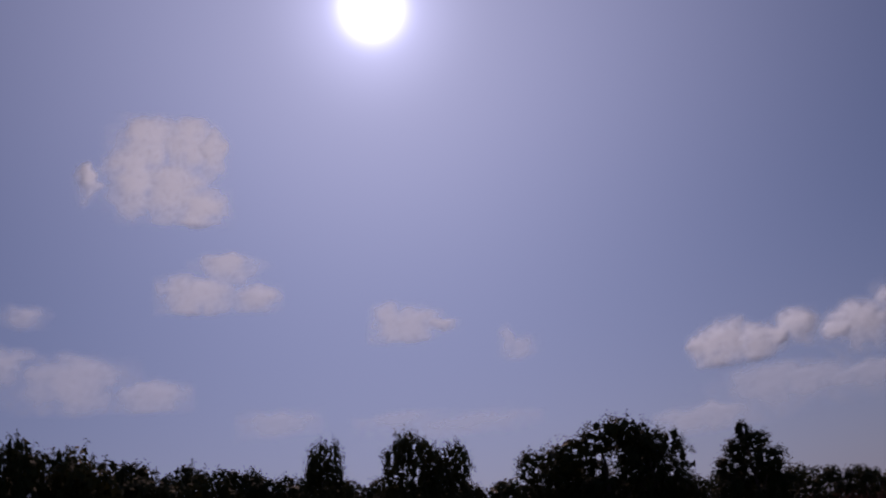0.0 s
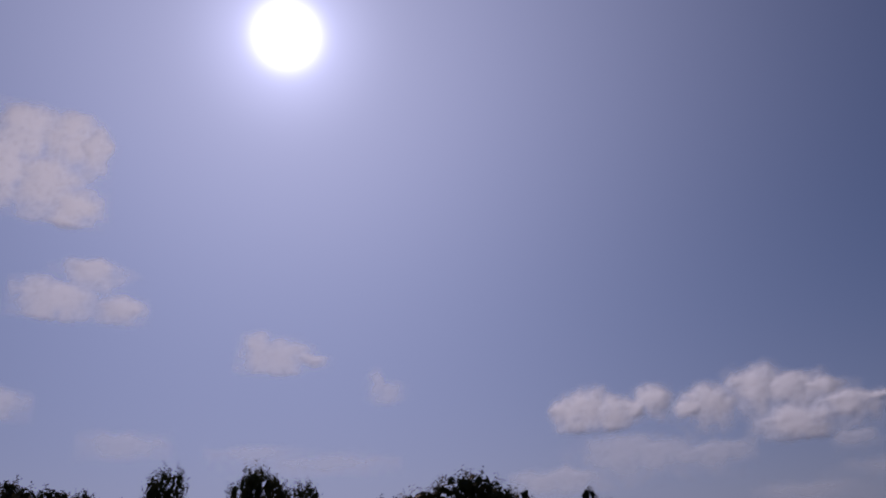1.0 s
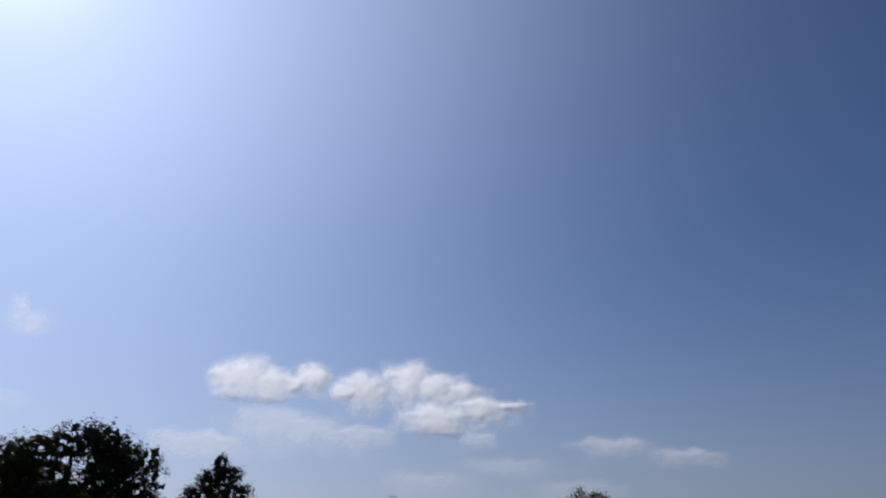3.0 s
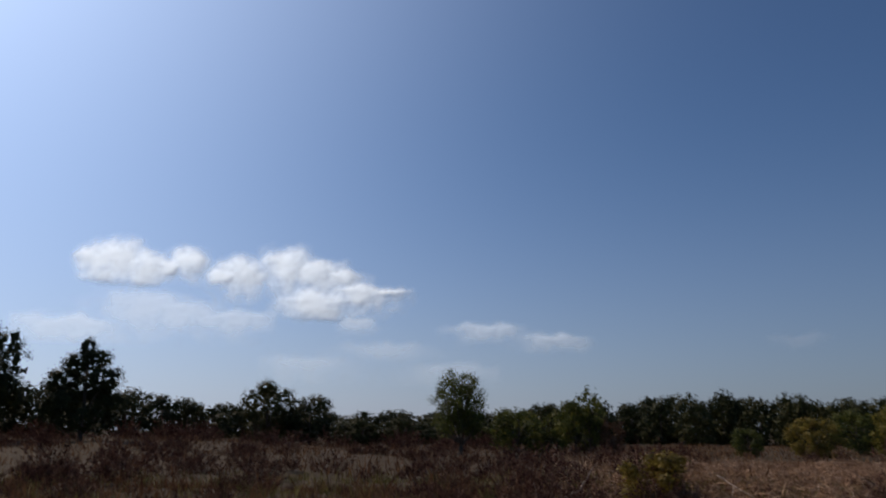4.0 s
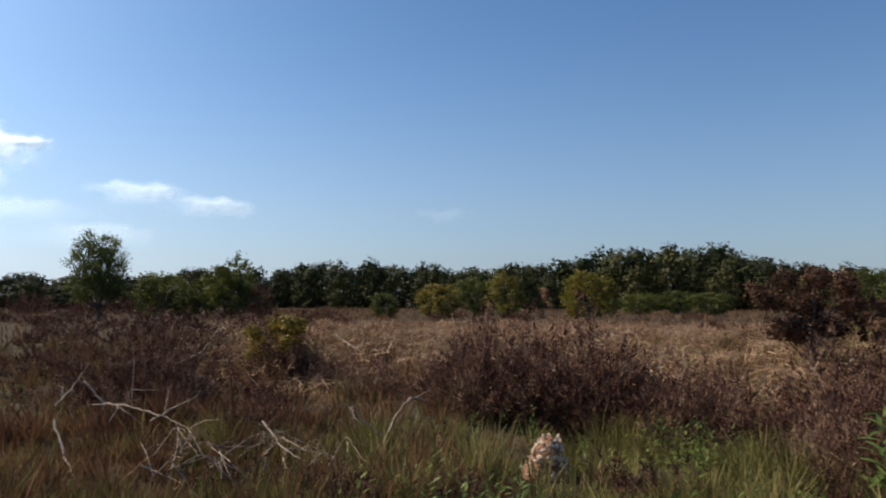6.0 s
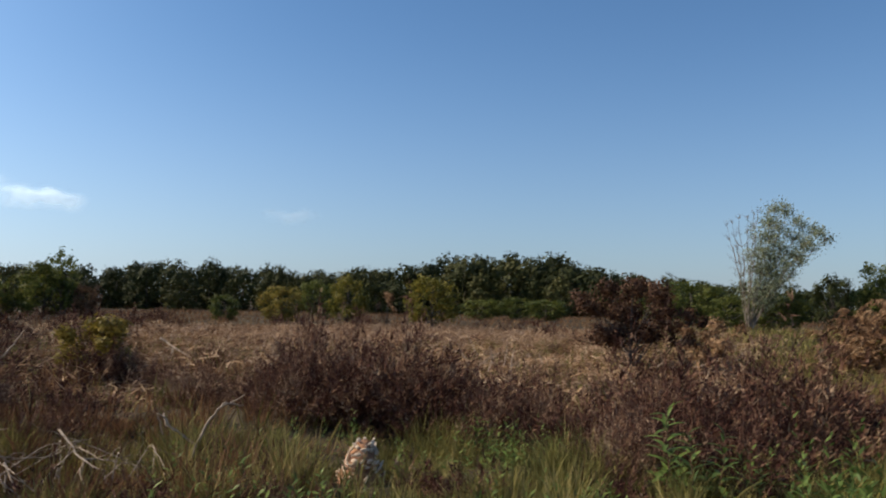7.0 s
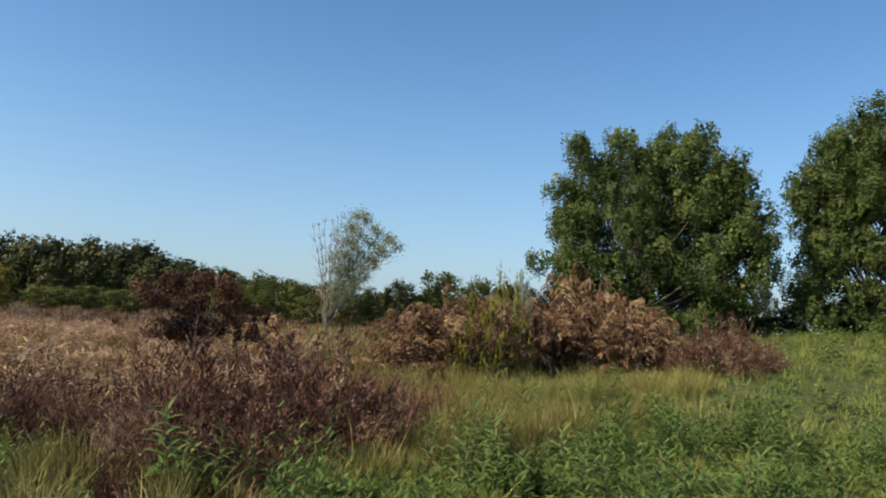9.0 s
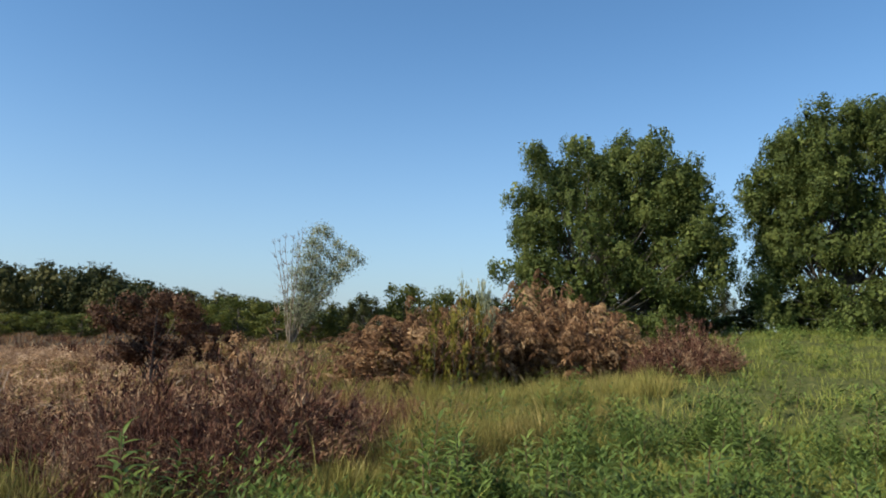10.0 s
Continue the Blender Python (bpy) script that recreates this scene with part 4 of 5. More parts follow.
HE = [heather_mesh(0.60 + 0.08 * i, 0.56 + 0.06 * i, 84 + 6 * i, 38, 1.02) for i in range(5)]
HE_FAR = [heather_mesh(0.60 + 0.08 * i, 0.52 + 0.06 * i, 46, 12, 2.0) for i in range(5)]
HE_MESH = []
for v, f in HE:
    n_sprig = len(f[0]) - len(f[1])
    HE_MESH.append((mesh("foliage", v[:3 * n_sprig], f[0][:n_sprig], M_HEATHER),
                    mesh("woodwork", v[3 * n_sprig:], [f[0][n_sprig:] - 3 * n_sprig, f[1] - 3 * n_sprig], M_STEM)))
heather_spots = []


def heather_ok(x, y):
    return green_mask(x, y) < 0.45


def scatter_heather(count, az0, az1, d0, d1, s0, s1, single=False, tall=1.0):
    for _ in range(count):
        a = az0 + (az1 - az0) * rng.random()
        d = math.sqrt(d0 ** 2 + (d1 ** 2 - d0 ** 2) * rng.random())
        p = away(a, d)
        if not heather_ok(p.x, p.y):
            continue
        heather_spots.append((p.x, p.y, ground_at(p) - 0.04, s0 + (s1 - s0) * rng.random(), rng.random() * 360, single, tall))


def mound(az, d, count, across, deep, size, single=True):
    """A mound of heather bushes, largest in its middle."""
    own = np.random.default_rng(int(az * 10))
    for _ in range(count):
        u, w = own.normal() * 0.5, own.normal() * 0.5
        p = away(az, d + w * deep) + away(az + 90, u * across)
        if heather_ok(p.x, p.y):
            k = size * (1.25 - 0.5 * min(1, math.hypot(u, w))) * (0.75 + 0.45 * own.random())
            heather_spots.append((p.x, p.y, ground_at(p) - 0.04, k, own.random() * 360, single, 0.9 + 0.3 * own.random()))


mound(69.5, 12.0, 6, 1.2, 1.2, 0.95)
mound(74.0, 11.6, 7, 1.1, 1.2, 1.1)
mound(77.0, 11.3, 7, 1.1, 1.2, 1.12)
mound(80.5, 11.0, 6, 0.9, 1.1, 0.95)
mound(84.3, 10.4, 6, 0.8, 0.9, 0.95)
mound(94.2, 9.3, 8, 0.8, 1.0, 0.98)
mound(98.5, 9.6, 9, 1.0, 1.1, 1.0)
mound(102.0, 10.2, 10, 1.0, 1.0, 1.14)
mound(105.5, 10.8, 5, 0.7, 0.8, 0.92)
mound(108.6, 11.8, 6, 0.8, 0.9, 0.72)
mound(95.5, 8.1, 4, 0.6, 0.5, 0.75)
mound(100.0, 8.3, 6, 0.9, 0.6, 0.8)
mound(71.0, 6.5, 2, 0.2, 0.15, 0.36)
mound(60.5, 15.0, 4, 0.9, 0.8, 0.85)
mound(51.0, 12.2, 6, 0.8, 1.2, 1.0)
mound(40.0, 12.6, 4, 1.6, 2.0, 0.75)
mound(45.5, 18.0, 4, 1.2, 2.0, 0.9, False)
mound(54.5, 10.2, 3, 1.0, 1.0, 0.7)
mound(34.0, 9.5, 5, 1.2, 1.6, 0.9)
scatter_heather(14, 53, 66, 11, 20, 0.35, 0.7)
scatter_heather(18, 28, 62, 9, 26, 0.35, 0.7)
scatter_heather(36, 12, 62, 16, 36, 0.5, 0.95)
scatter_heather(26, 64, 112, 13, 19, 0.3, 0.65)
scatter_heather(80, 58, 108, 16, 34, 0.25, 0.65)
scatter_heather(70, 8, 62, 24, 60, 0.9, 1.6)
scatter_heather(50, 8, 50, 55, 90, 1.6, 2.6)
scatter_heather(30, 62, 100, 28, 60, 0.6, 1.2)
scatter_heather(26, 30, 66, 5.8, 9.0, 0.3, 0.55)
scatter_heather(16, 66, 100, 6.4, 8.4, 0.3, 0.55)
for a, d, s in ((128.2, 18.0, 0.8), (129.2, 18.6, 1.1), (130.3, 18.4, 1.3), (131.4, 18.6, 1.4), (132.6, 19.2, 1.2), (131.0, 19.8, 1.4), (133.6, 20.0, 0.9)):
    p = on_ground(a, d, 110.6)
    heather_spots.append((p.x, p.y, p.z - 0.04, s, a * 7, True, 1.0))


def build_heather():
    rest = []
    for i, (x, y, z, s, turn, single, tall) in enumerate(heather_spots):
        if single:
            ob = thing("heather_bush", pose(x, y, z, 0, 0, turn) @ Matrix.Diagonal((s, s, s * tall, 1)),
                       "springy purple-brown heather bush gone to seed", "heather", "heather bushes")
            part("foliage", HE_MESH[i % 5][0], ob)
            part("woodwork", HE_MESH[i % 5][1], ob, "bare woody stems")
        else:
            v, f = (HE if math.hypot(x, y) < 10 and s > 0.6 else HE_FAR)[i % 5]
            c, q = math.cos(radians(turn)), math.sin(radians(turn))
            rest.append((v @ (np.array([[c, q, 0], [-q, c, 0], [0, 0, 1]]) * s) + np.array([x, y, z]), f))
    v, f = join(rest)
    tagged(new("heather", mesh("heather", v, f, M_HEATHER)), "purple-brown heather covering the heath in mounds", "heather", kind="stuff")


build_heather()


# ---- litter, grass ----
def polar_points(n, az0, az1, d0, d1, mask=None):
    a = radians(az0) + radians(az1 - az0) * rng.random(n)
    d = np.sqrt(d0 ** 2 + (d1 ** 2 - d0 ** 2) * rng.random(n))
    x, y = d * np.sin(a), d * np.cos(a)
    if mask is not None:
        ok = rng.random(n) < mask(x, y)
        x, y = x[ok], y[ok]
    return np.stack([x, y, ground_z(x, y)], 1)


def tuft_noise(p, f=0.9):
    return 0.5 + 0.25 * (np.sin(p[:, 0] * f * 2.1 + 1.3 * np.sin(p[:, 1] * f)) + np.sin(p[:, 1] * f * 2.7 + 1.7 * np.sin(p[:, 0] * f * 1.3)))


def grass(name, pts, length, width, mat, lean, label, per=1, gather=0.05):
    """Tussocks: blades that spring from one root, upright in the middle and splayed at the rim."""
    clear = seen_from(73.9, 6.4, 87.5)
    pts = pts[np.hypot(pts[:, 0] - clear.x, pts[:, 1] - clear.y) > 0.42]
    tall = length * (0.45 + 0.85 * rng.random(len(pts))) * (0.30 + 0.8 * tuft_noise(pts) + 0.4 * tuft_noise(pts, 2.7))
    p = np.repeat(pts, per, 0)
    k = len(p)
    out = rng.normal(size=(k, 2))
    p = p + np.concatenate([out * gather, np.zeros((k, 1))], 1)
    hgt = np.repeat(tall, per) * (0.5 + 0.6 * rng.random(k)) * (1.1 - 0.2 * np.minimum(np.linalg.norm(out, axis=1), 2))
    side = (out * 0.55 + rng.normal(size=(k, 2)) * 0.55) * lean * hgt[:, None]
    tip = p + np.concatenate([side, hgt[:, None]], 1)
    v, f = blades(p - np.array([0, 0, 0.02]), tip, width * (0.6 + 0.8 * rng.random(k)), hgt * 0.10)
    tagged(new(name, mesh(name, v, f, mat)), label, "grass", kind="stuff")


def heath_mask(x, y):
    return (1 - green_mask(x, y)) * (0.8 + 0.2 * smooth(52, 66, azimuth(x, y)))


def olive_mask(x, y):
    return green_mask(x, y) * (1 - lush_mask(x, y))


grass("moor_grass", polar_points(1000, 25, 110, 4.6, 9.6, lambda x, y: heath_mask(x, y) * smooth(0.10, 0.5, tuft_noise(np.stack([x, y], 1), 1.3))), 0.36, 0.0075, M_DRYGRASS, 0.5, "olive and straw-coloured moor grass in tufts", 54, 0.075)
grass("moor_grass", polar_points(2100, 15, 115, 9.4, 30, heath_mask), 0.42, 0.013, M_DRYGRASS, 0.45, "olive moor grass between the heather mounds", 11, 0.09)
grass("moor_grass", polar_points(600, -90, 270, 0.3, 4.8), 0.20, 0.008, M_DRYGRASS, 0.6, "short trodden moor grass", 14, 0.10)
grass("dead_grass", polar_points(800, 25, 76, 4.8, 11, lambda x, y: smooth(76, 60, azimuth(x, y)) * 0.9), 0.36, 0.011, M_RUST, 0.5, "rusty dead grass and litter between the heather", 34, 0.07)
grass("dead_grass", polar_points(1500, 0, 66, 9, 26), 0.38, 0.022, M_RUST, 0.5, "rusty dead grass and litter between the heather", 12, 0.10)
grass("meadow_grass", polar_points(2900, 92, 158, 4.6, 13, lush_mask), 0.24, 0.009, M_GREEN, 0.55, "fresh green meadow grass along the heath", 26, 0.09)
grass("meadow_grass", polar_points(5600, 100, 160, 12, 48, lush_mask), 0.30, 0.013, M_GREEN, 0.5, "fresh green meadow grass under the birches", 13, 0.17)
grass("moor_grass", polar_points(1900, 96, 140, 5.5, 14, olive_mask), 0.42, 0.007, M_DRYGRASS, 0.5, "olive tussock grass between heather and meadow", 40, 0.085)
grass("moor_grass", polar_points(1900, 104, 136, 13, 34, olive_mask), 0.40, 0.012, M_DRYGRASS, 0.5, "olive tussock grass between heather and meadow", 16, 0.12)
grass("dead_grass", polar_points(800, 58, 106, 12, 32), 0.38, 0.014, M_RUST, 0.5, "rusty dead grass tufts in the bracken litter", 12, 0.10)
grass("dead_grass", polar_points(330, 103, 115, 9.5, 16), 0.50, 0.008, M_RUST, 0.5, "grey-brown dead grass fringing the heather", 40, 0.09)
grass("meadow_grass", polar_points(900, 98, 136, 5.5, 18, olive_mask), 0.30, 0.009, M_GREEN, 0.5, "fresh green grass among olive tussocks", 26, 0.08)


grass("moor_grass", polar_points(70, 99, 130, 9.5, 17, olive_mask), 0.58, 0.006, M_TAWNY, 0.5, "large domed tussocks of tawny grass", 330, 0.19)
grass("moor_grass", polar_points(70, 99, 130, 10.0, 18, olive_mask), 0.58, 0.008, M_DRYGRASS, 0.5, "large domed tussocks of olive grass", 260, 0.19)
grass("moor_grass", polar_points(1500, 96, 118, 25, 62), 0.50, 0.035, M_DRYGRASS, 0.5, "pale olive grass on the far heath", 8, 0.25)


def green_swell(x, y):
    d, az = np.hypot(x, y), azimuth(x, y)
    return smooth(101.5, 104, az) * smooth(111, 108, az) * smooth(15, 17, d) * smooth(27, 22, d)


grass("moor_grass", polar_points(9000, 100, 112, 14, 28, green_swell), 0.34, 0.009, M_DRYGRASS, 0.5, "pale olive grass beside the bracken thicket", 8, 0.15)
grass("dead_grass", polar_points(3400, -2, 66, 24, 95), 0.5, 0.05, M_RUST, 0.4, "rusty dead grass covering the far heath", 4, 0.35)
grass("dead_grass", polar_points(3600, 60, 118, 42, 112), 0.45, 0.05, M_RUST, 0.4, "rusty dead grass covering the far heath", 4, 0.35)


def herbs(pts, stems, gather, leaf_count, height, length, width, mat, label):
    """Leafy weeds in bunches: upright stems with lance leaves set round them, shorter towards the tip."""
    n = len(pts) * stems
    root = np.repeat(pts, stems, 0) + np.concatenate([rng.normal(size=(n, 2)) * gather, np.zeros((n, 1))], 1)
    tall = height * (0.55 + 0.7 * rng.random(n)) * (0.2 + 1.35 * tuft_noise(root, 1.1))
    tilt = rng.normal(size=(n, 2)) * 0.16
    phase = rng.random(n) * 6.28
    k = n * leaf_count
    q = np.tile((np.arange(leaf_count) + 0.6) / leaf_count, n)
    turn = np.repeat(phase, leaf_count) + np.tile(np.arange(leaf_count) * 2.4, n) + rng.normal(size=k) * 0.2
    up = q * np.repeat(tall, leaf_count)
    p = np.repeat(root, leaf_count, 0) + np.concatenate([np.repeat(tilt, leaf_count, 0) * up[:, None], up[:, None]], 1)
    way = np.stack([np.cos(turn), np.sin(turn), -0.1 + 1.0 * q + rng.normal(size=k) * 0.2], 1)
    size = (1.15 - 0.65 * q) * (0.75 + 0.5 * rng.random(k))
    v, f = leaves(p, way, length * size, width * size, 0.2, facing=np.tile([0, 0, 1.0], (k, 1)))
    tagged(new("meadow_herbs", mesh("meadow_herbs", v, f, mat)), label, "weeds", kind="stuff")


def bunched(f):
    return lambda x, y: smooth(0.48, 0.68, tuft_noise(np.stack([x, y], 1), f))


herbs(polar_points(640, 96, 158, 4.8, 13, lambda x, y: lush_mask(x, y) * bunched(1.7)(x, y)), 12, 0.13, 16, 0.56, 0.14, 0.034,
      M_WEED, "leafy green herbs crowding the meadow grass")
herbs(polar_points(1700, 108, 158, 13, 45, lambda x, y: lush_mask(x, y) * bunched(0.9)(x, y)), 6, 0.20, 9, 0.45, 0.19, 0.055,
      M_WEED, "leafy green herbs under the birches")
herbs(polar_points(170, 98, 130, 6, 16, lambda x, y: olive_mask(x, y) * bunched(1.0)(x, y)), 7, 0.15, 18, 0.42, 0.125, 0.030,
      M_WEED, "leafy green herbs among olive tussocks")
herbs(polar_points(120, 62, 106, 5.2, 9.5, lambda x, y: heath_mask(x, y) * bunched(1.1)(x, y)), 4, 0.10, 14, 0.30, 0.10, 0.022,
      M_WEED, "low leafy herbs in the moor grass")


def tawny_patch(x, y):
    """Patches of seeding tan grass in the meadow."""
    d, az = np.hypot(x, y), azimuth(x, y)
    drift = smooth(0.30, 0.55, tuft_noise(np.stack([x, y], 1), 0.45))
    return smooth(100, 106, az) * smooth(138, 124, az) * np.maximum(drift * 0.55, smooth(0.2, 0.45, drift) * smooth(9, 11.5, d) * smooth(19, 15.5, d))


grass("moor_grass", polar_points(3400, 98, 142, 6, 20, lambda x, y: tawny_patch(x, y) * (1 - 0.8 * lush_mask(x, y))), 0.42, 0.006, M_TAWNY, 0.55, "hazy tan seed heads of grass in the meadow", 20, 0.07)


def build_litter():
    p = polar_points(76000, 50, 108, 11.5, 50, lambda x, y: tan_mask(x, y) * 0.95)
    k = len(p)
    w = rng.normal(size=(k, 3)) * np.array([1, 1, 0.45]) + np.array([0, 0, 0.35])
    ln = 0.14 + 0.26 * rng.random(k)
    p[:, 2] += 0.50 * rng.random(k) * tuft_noise(p, 0.6) * (0.4 + 0.6 * tuft_noise(p, 2.2))
    v, f = leaves(p, w, ln, 0.010 + 0.026 * rng.random(k) ** 1.5, 0.1)
    tagged(new("bracken_litter", mesh("bracken_litter", v, f, M_LITTER)), "pale tan dead bracken lying flattened on the heath", "bracken", kind="stuff")


build_litter()


def build_straw():
    """Pale snapped bracken stalks lying crosswise on the flattened litter."""
    p = polar_points(5200, 52, 108, 11.5, 34, lambda x, y: tan_mask(x, y))
    k = len(p)
    p[:, 2] += 0.10 + 0.34 * rng.random(k)
    w = rng.normal(size=(k, 3)) * np.array([1, 1, 0.4])
    v, f = blades(p, p + unit(w) * (0.22 + 0.42 * rng.random((k, 1))), 0.010 + 0.012 * rng.random(k), 0.03)
    tagged(new("bracken_straw", mesh("bracken_straw", v, f, M_STRAW)), "pale straw-coloured bracken stalks on the litter", "bracken", kind="stuff")


build_straw()


# ---- weeds in the grass ----
def weed_leaf():
    s = np.linspace(0, 1, 6)
    wid = np.array([0.012, 0.075, 0.100, 0.088, 0.05, 0.0])
    z = 0.18 * s - 0.32 * s ** 2
    mid = np.stack([s, 0 * s, z], 1)
    lft = mid + np.stack([0 * s, wid, 0.35 * wid], 1)
    rgt = mid + np.stack([0 * s, -wid, 0.35 * wid], 1)
    v = np.concatenate([mid, lft, rgt])
    i = np.arange(5)
    f = np.concatenate([np.stack([i, i + 1, i + 7, i + 6], 1), np.stack([i, i + 12, i + 13, i + 1], 1)])
    return mesh("leaf", v, f, M_WEED, True)


LEAF = weed_leaf()


def weed(height, turns, n_leaf, label):
    """Willowherb: an upright stem with whorled lance leaves."""
    ob = thing("willowherb", Matrix(), label, "weed", "willowherb plants")
    path = bent((0, 0, -0.03), (0.03, 0.02, height), (0.03, 0, 0), 6, 0.004)
    part("stem", mesh("stem", *tube(path, np.linspace(0.007, 0.003, 6), 5), M_STEM, True), ob)
    for i in range(n_leaf):
        s = 0.12 + 0.88 * i / n_leaf
        ln = height * (0.45 - 0.23 * s) * (0.8 + 0.4 * rng.random())
        x, y, _ = path[min(5, int(s * 5.99))]
        m = pose(x, y, s * height, 0, 2 - 34 * s + rng.normal() * 14, i * 137.5 + turns) @ Matrix.Diagonal((ln, ln, ln, 1))
        part("leaf", LEAF, ob, m=m)
    return ob


WEEDS = [weed(0.62, 0, 26, "green willowherb with narrow pointed leaves in the grass"),
         weed(0.48, 50, 22, "green willowherb with narrow pointed leaves in the grass"),
         weed(0.38, 90, 18, "short green willowherb with narrow pointed leaves")]
weed_spots = [(92.3, 6.3, 1.15), (93.4, 6.4, 1.1), (92.9, 6.0, 1.0), (94.6, 6.2, 0.9), (91.4, 6.2, 0.9), (104.9, 9.4, 1.1), (105.3, 9.2, 0.9), (79.5, 8.3, 0.9), (80.3, 8.4, 0.7),
              (106.5, 9.0, 0.8), (117.0, 15.5, 1.1), (119.3, 15.0, 1.0), (121.5, 15.5, 1.1), (123.5, 16.0, 1.2), (124.6, 15.6, 1.0), (118.2, 14.4, 0.9)]
for i in range(26):
    a, d = 111 + 40 * rng.random(), 5.8 + 9.5 * rng.random() ** 1.2
    for _ in range(5 + i % 3):
        weed_spots.append((a + rng.normal() * 19 / d, d + rng.normal() * 0.35, 0.7 + 0.6 * rng.random()))
for i, (a, d, s) in enumerate(weed_spots):
    p = on_ground(a, d, 110.6)
    if green_mask(p.x, p.y) < 0.3 and i >= 16:
        continue
    plant_copy(WEEDS[i % 3], pose(p.x, p.y, p.z, rng.normal() * 6, rng.normal() * 6, rng.random() * 360) @ Matrix.Scale(s, 4))


# ---- dead wood ----
def dead_branch(points, radius, twigs=5, label="bleached dead branch lying in the heather"):
    """A dry branch through points, with side twigs."""
    radius = radius * 0.48
    pts = np.array(points, float)
    base = pts[0].copy()
    s = np.linspace(0, len(pts) - 1, 4 * len(pts))
    path = np.stack([np.interp(s, np.arange(len(pts)), pts[:, k]) for k in range(3)], 1) - base
    path[1:-1] += rng.normal(size=(len(path) - 2, 3)) * radius * 0.45
    ob = thing("dead_branch", Matrix.Translation(base), label, "branch", "dead branches")
    part("limb", mesh("limb", *tube(path, np.linspace(radius, radius * 0.35, len(path)), 7), M_DEADWOOD, True), ob)
    total = np.linalg.norm(path[-1])
    for _ in range(twigs):
        a = path[rng.integers(2, len(path) - 1)]
        e = a + unit((path[-1] + rng.normal(size=3) * total * 0.7)[None])[0] * total * (0.18 + 0.25 * rng.random())
        part("twig", mesh("twig", *tube(bent(a, e, rng.normal(size=3) * 0.03, 5, 0.008), np.linspace(radius * 0.5, radius * 0.15, 5), 5), M_DEADWOOD, True), ob)
    return ob


def spot(az, d, up, yaw=64.6):
    p = on_ground(az, d, yaw)
    return (p.x, p.y, p.z + up)


def sight(az, el, d, yaw=64.65):
    """The point d metres off in that direction from where the eye stands when it faces yaw."""
    p = seen_from(az, d, yaw)
    return (p.x, p.y, EYE_Z + d * math.tan(radians(el)))


dead_branch([sight(45.2, -5.7, 8.6), sight(46.4, -7.2, 8.4), sight(47.5, -7.4, 8.3), sight(49.2, -7.9, 8.0), sight(50.4, -8.3, 7.8), sight(51.5, -8.9, 7.6), sight(52.4, -9.3, 7.5)], 0.026, 7, "grey branching dead limb with a pale broken knot")
dead_branch([sight(45.8, -7.3, 8.4), sight(47.5, -7.4, 8.2), sight(46.9, -8.5, 8.0)], 0.02, 2)
dead_branch([sight(50.4, -8.3, 7.8), sight(50.6, -7.2, 7.9), sight(50.7, -6.3, 8.0)], 0.016, 1)
dead_branch([sight(49.5, -8.6, 7.8), sight(51.5, -7.5, 7.8), sight(52.6, -7.0, 7.9)], 0.018, 2)
dead_branch([sight(48.3, -6.4, 8.3), sight(50.3, -6.5, 8.2)], 0.012, 1)
dead_branch([sight(43.5, -7.3, 8.3), sight(44.5, -6.1, 8.5), sight(45.5, -4.5, 8.7)], 0.018, 2, "thin pale stick leaning in the heather")
dead_branch([sight(43.6, -8.2, 7.2), sight(44.3, -10.6, 6.9), sight(45.1, -12.2, 6.6), sight(45.6, -13.3, 6.5)], 0.022, 1, "thin pale stick leaning in the grass")
dead_branch([sight(49.1, -11.5, 6.9), sight(51.6, -12.7, 6.7), sight(53.1, -13.8, 6.4)], 0.02, 5)
dead_branch([sight(53.4, -10.3, 7.0), sight(55.0, -10.6, 7.0), sight(57.1, -10.6, 7.1)], 0.016, 3)
dead_branch([sight(54.3, -10.8, 6.8), sight(55.4, -13.2, 6.5), sight(55.6, -14.0, 6.4)], 0.018, 3)
dead_branch([sight(57.2, -8.9, 7.4), sight(58.7, -10.8, 7.0), sight(60.3, -11.8, 6.8), sight(60.7, -12.7, 6.7)], 0.021, 5)
dead_branch([sight(58.7, -10.8, 7.0), sight(61.0, -11.1, 7.0), sight(63.1, -11.7, 6.9)], 0.017, 4)
dead_branch([sight(58.8, -11.5, 6.8), sight(59.4, -13.2, 6.5), sight(59.4, -14.6, 6.2)], 0.016, 3)
dead_branch([sight(48.7, -14.0, 6.2), sight(49.7, -14.5, 6.1), sight(51.1, -14.2, 6.2), sight(53.4, -14.2, 6.2)], 0.02, 4)
dead_branch([sight(63.4, -10.5, 7.1), sight(63.4, -12.1, 6.8), sight(62.6, -13.8, 6.4)], 0.015, 2)
dead_branch([sight(61.0, -14.2, 6.3), sight(65.0, -13.4, 6.4), sight(68.0, -12.4, 6.6)], 0.017, 3)
dead_branch([sight(65.8, -14.6, 6.2), sight(68.2, -13.6, 6.3), sight(70.3, -13.0, 6.5)], 0.018, 2)
dead_branch([sight(62.3, -13.0, 6.9, 80.9), sight(62.6, -12.4, 7.0, 80.9), sight(63.4, -10.2, 7.0, 80.9), sight(64.5, -8.1, 7.1, 80.9), sight(65.3, -7.4, 7.1, 80.9), sight(66.6, -7.5, 7.2, 80.9)], 0.034, 0, "arching dry twig standing out of the grass")
dead_branch([sight(65.0, -7.6, 7.1, 80.9), sight(66.0, -7.2, 7.2, 80.9), sight(66.7, -6.7, 7.2, 80.9)], 0.016, 0, "thin fork of a dry twig in the grass")
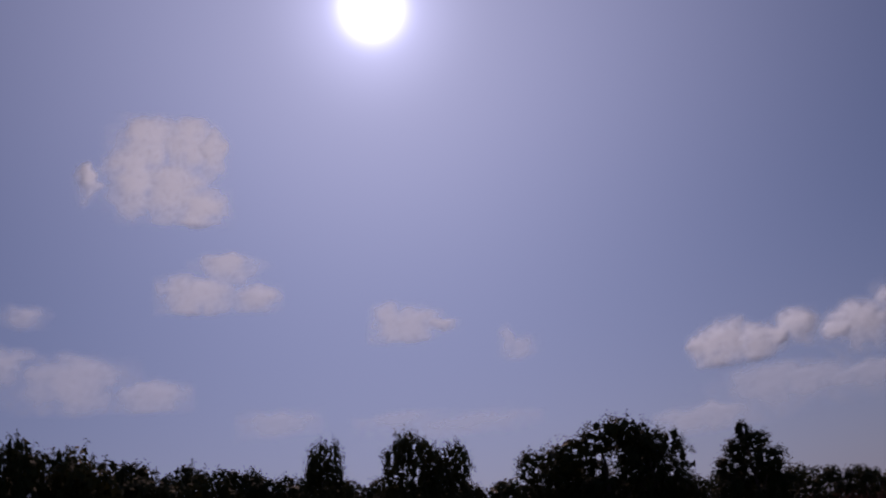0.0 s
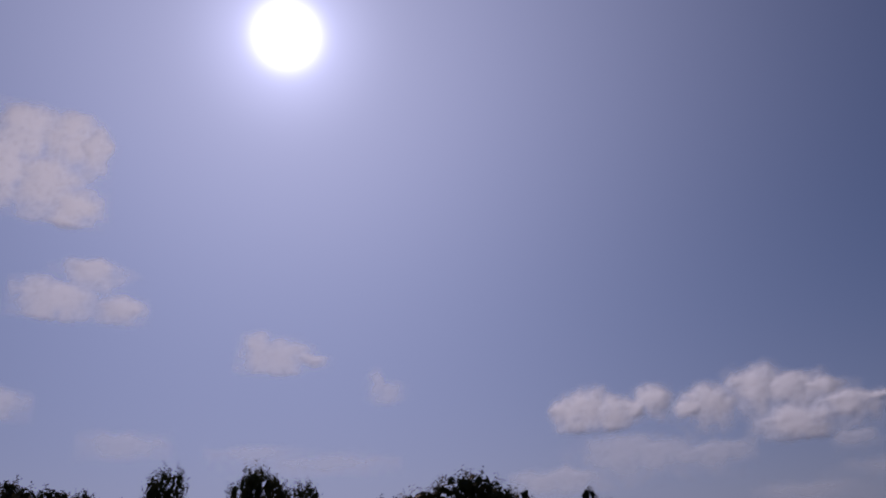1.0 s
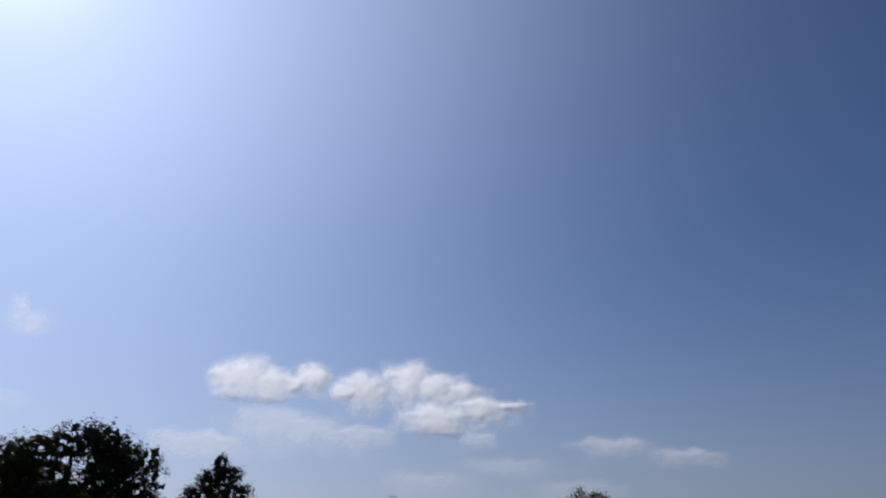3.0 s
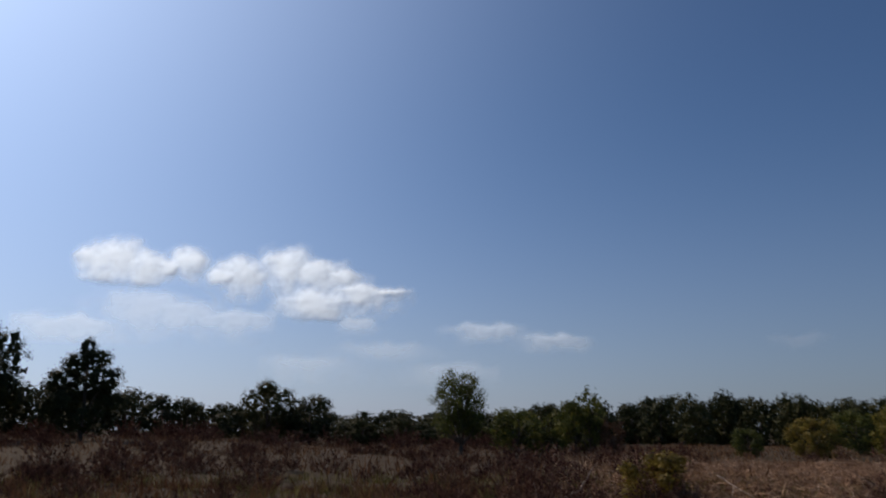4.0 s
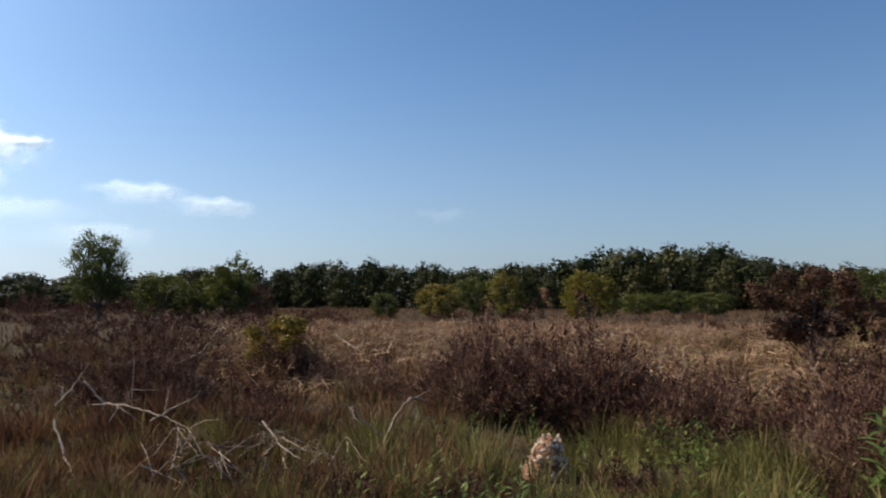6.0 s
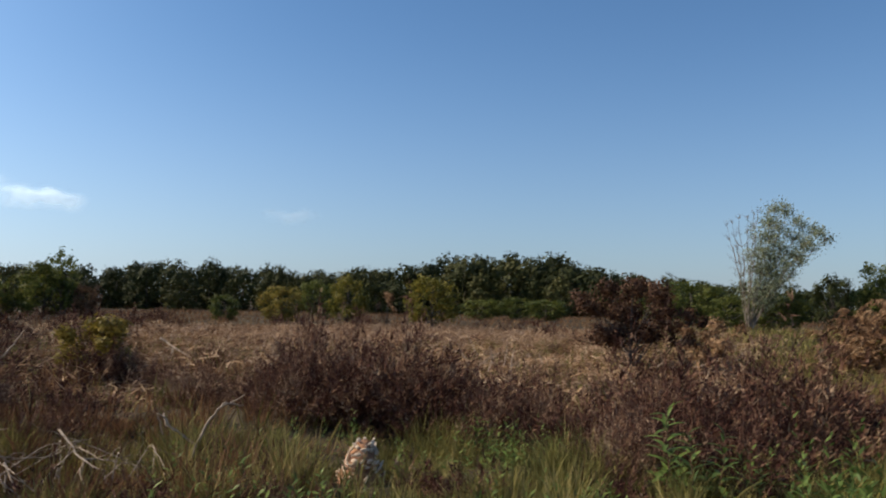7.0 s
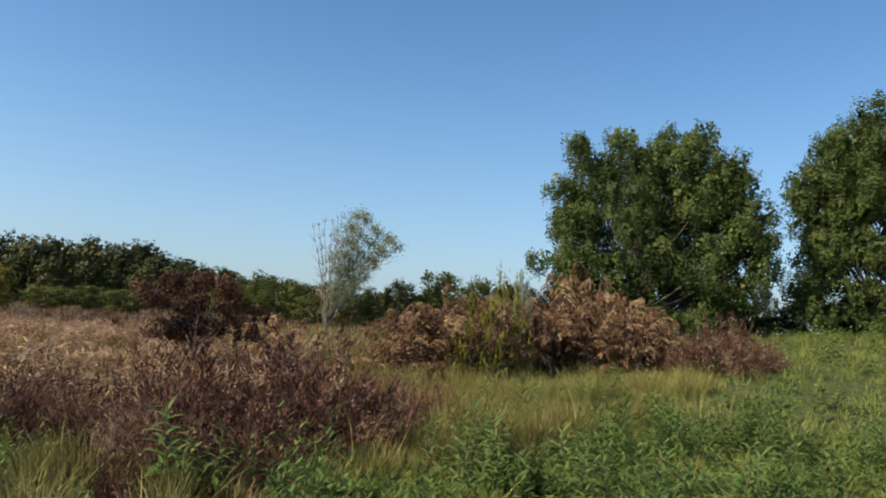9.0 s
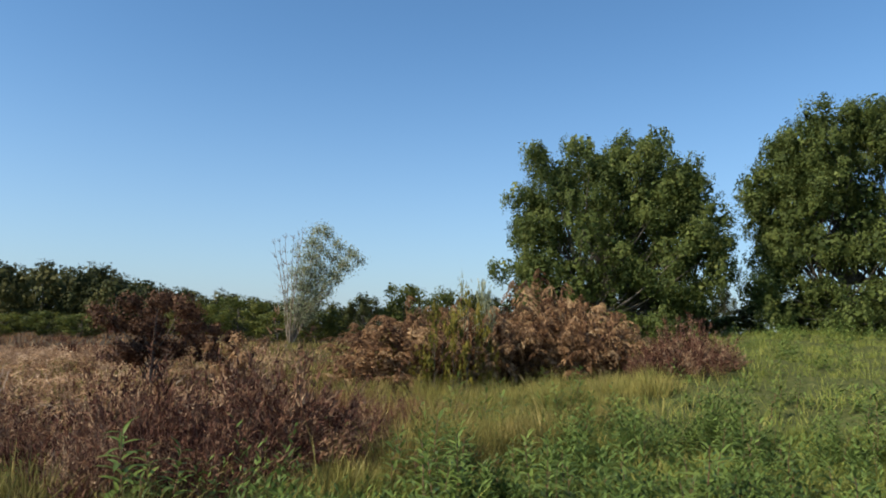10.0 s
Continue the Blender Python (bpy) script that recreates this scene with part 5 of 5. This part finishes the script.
dead_branch([sight(63.4, -10.2, 7.0, 80.9), sight(62.1, -9.2, 7.0, 80.9), sight(60.8, -7.9, 7.0, 80.9), sight(61.2, -9.4, 7.0, 80.9)], 0.024, 0, "hooked side shoot of a dry twig")
dead_branch([sight(63.6, -8.0, 8.0), sight(63.8, -8.8, 7.9), sight(64.4, -9.3, 7.8)], 0.02, 0, "thin pale stick leaning in the grass")
dead_branch([sight(50.8, -4.7, 14.0), sight(52.5, -4.0, 14.0), sight(53.6, -2.3, 14.2)], 0.045, 2)
dead_branch([sight(62.0, -2.8, 15.0), sight(64.2, -4.2, 14.4)], 0.045, 1)
for i in range(26):
    a, d = 64 + 36 * rng.random(), 13 + 9 * rng.random()
    dead_branch([spot(a, d, 0.25, 80), spot(a + 1.2 * rng.normal(), d + 0.2, 0.45 + 0.4 * rng.random(), 80)], 0.032, 1, "pale broken bracken stalk on the heath")


for i in range(20):
    a, d = 49 + 14 * rng.random(), 6.2 + 1.2 * rng.random()
    q = rng.normal(size=2) * 3.2
    dead_branch([spot(a, d, 0.06 + 0.12 * rng.random()), spot(a + q[0] * 0.5, d + 0.1, 0.26 + 0.16 * rng.random()), spot(a + q[0], d + 0.15 * q[1], 0.16 + 0.2 * rng.random())],
                0.009 + 0.005 * rng.random(), 3, "thin dry twig in a heap of brushwood")


# ---- the rotten stump ----
def stump():
    p = on_ground(73.9, 6.6, 87.5)
    ob = thing("rotten_stump", pose(p.x, p.y, p.z + 0.08, 0, 0, -74) @ Matrix.Scale(0.77, 4), "orange-brown rotten stump covered in pale flaking wood", "stump")
    k, sides = 9, 14
    v = []
    for i in range(k):
        s = i / (k - 1)
        for j in range(sides):
            a = 2 * math.pi * j / sides
            r = (0.23 - 0.17 * s) * (1 + 0.16 * math.sin(3 * a + i) + 0.1 * rng.normal())
            v.append((r * math.cos(a) * 1.15 + 0.05 * s, r * math.sin(a), -0.05 + 0.41 * s + 0.02 * rng.normal()))
    v = np.array(v)
    i, j = np.arange(k - 1)[:, None] * sides, np.arange(sides)[None]
    f = np.stack([i + j, i + (j + 1) % sides, i + (j + 1) % sides + sides, i + j + sides], -1).reshape(-1, 4)
    cap = (np.arange(sides) + (k - 1) * sides)[None]
    v[:, 2] -= 0.10 * (v[:, 2] < 0)
    part("core", mesh("core", v, [f, cap], bark("rotten_orange_wood", (0.09, 0.035, 0.018), (0.34, 0.17, 0.085), 22.0, 1.0)), ob)
    pale = bark("flaking_pale_wood", (0.46, 0.30, 0.19), (0.92, 0.80, 0.64), 9.0, 1.0)
    base = bmesh.new()
    bmesh.ops.create_icosphere(base, subdivisions=1, radius=1.0)
    for q in base.verts:
        q.co *= 1 + 0.28 * noise.noise(q.co * 2.1)
    chip = bpy.data.meshes.new("flake")
    base.to_mesh(chip)
    base.free()
    chip.materials.append(pale)
    for n in range(120):
        s = rng.random() ** 0.9
        a = rng.random() * 2 * math.pi
        r = 0.24 - 0.17 * s
        sz = 0.013 + 0.022 * rng.random()
        m = pose(r * math.cos(a) * 1.15 + 0.05 * s, r * math.sin(a), -0.02 + 0.39 * s, rng.random() * 90, rng.random() * 60, math.degrees(a)) @ Matrix.Diagonal((sz * 0.45, sz * (0.8 + 1.2 * rng.random()), sz * 0.9, 1))
        part("flake", chip, ob, m=m)
    part("splinter", mesh("splinter", *tube(bent((-0.16, -0.05, 0.1), (-0.03, -0.05, 0.40), (-0.02, 0, 0), 5, 0.005), [0.010, 0.011, 0.010, 0.008, 0.004], 6), pale, True), ob, "pale upright splinter of wood")


stump()
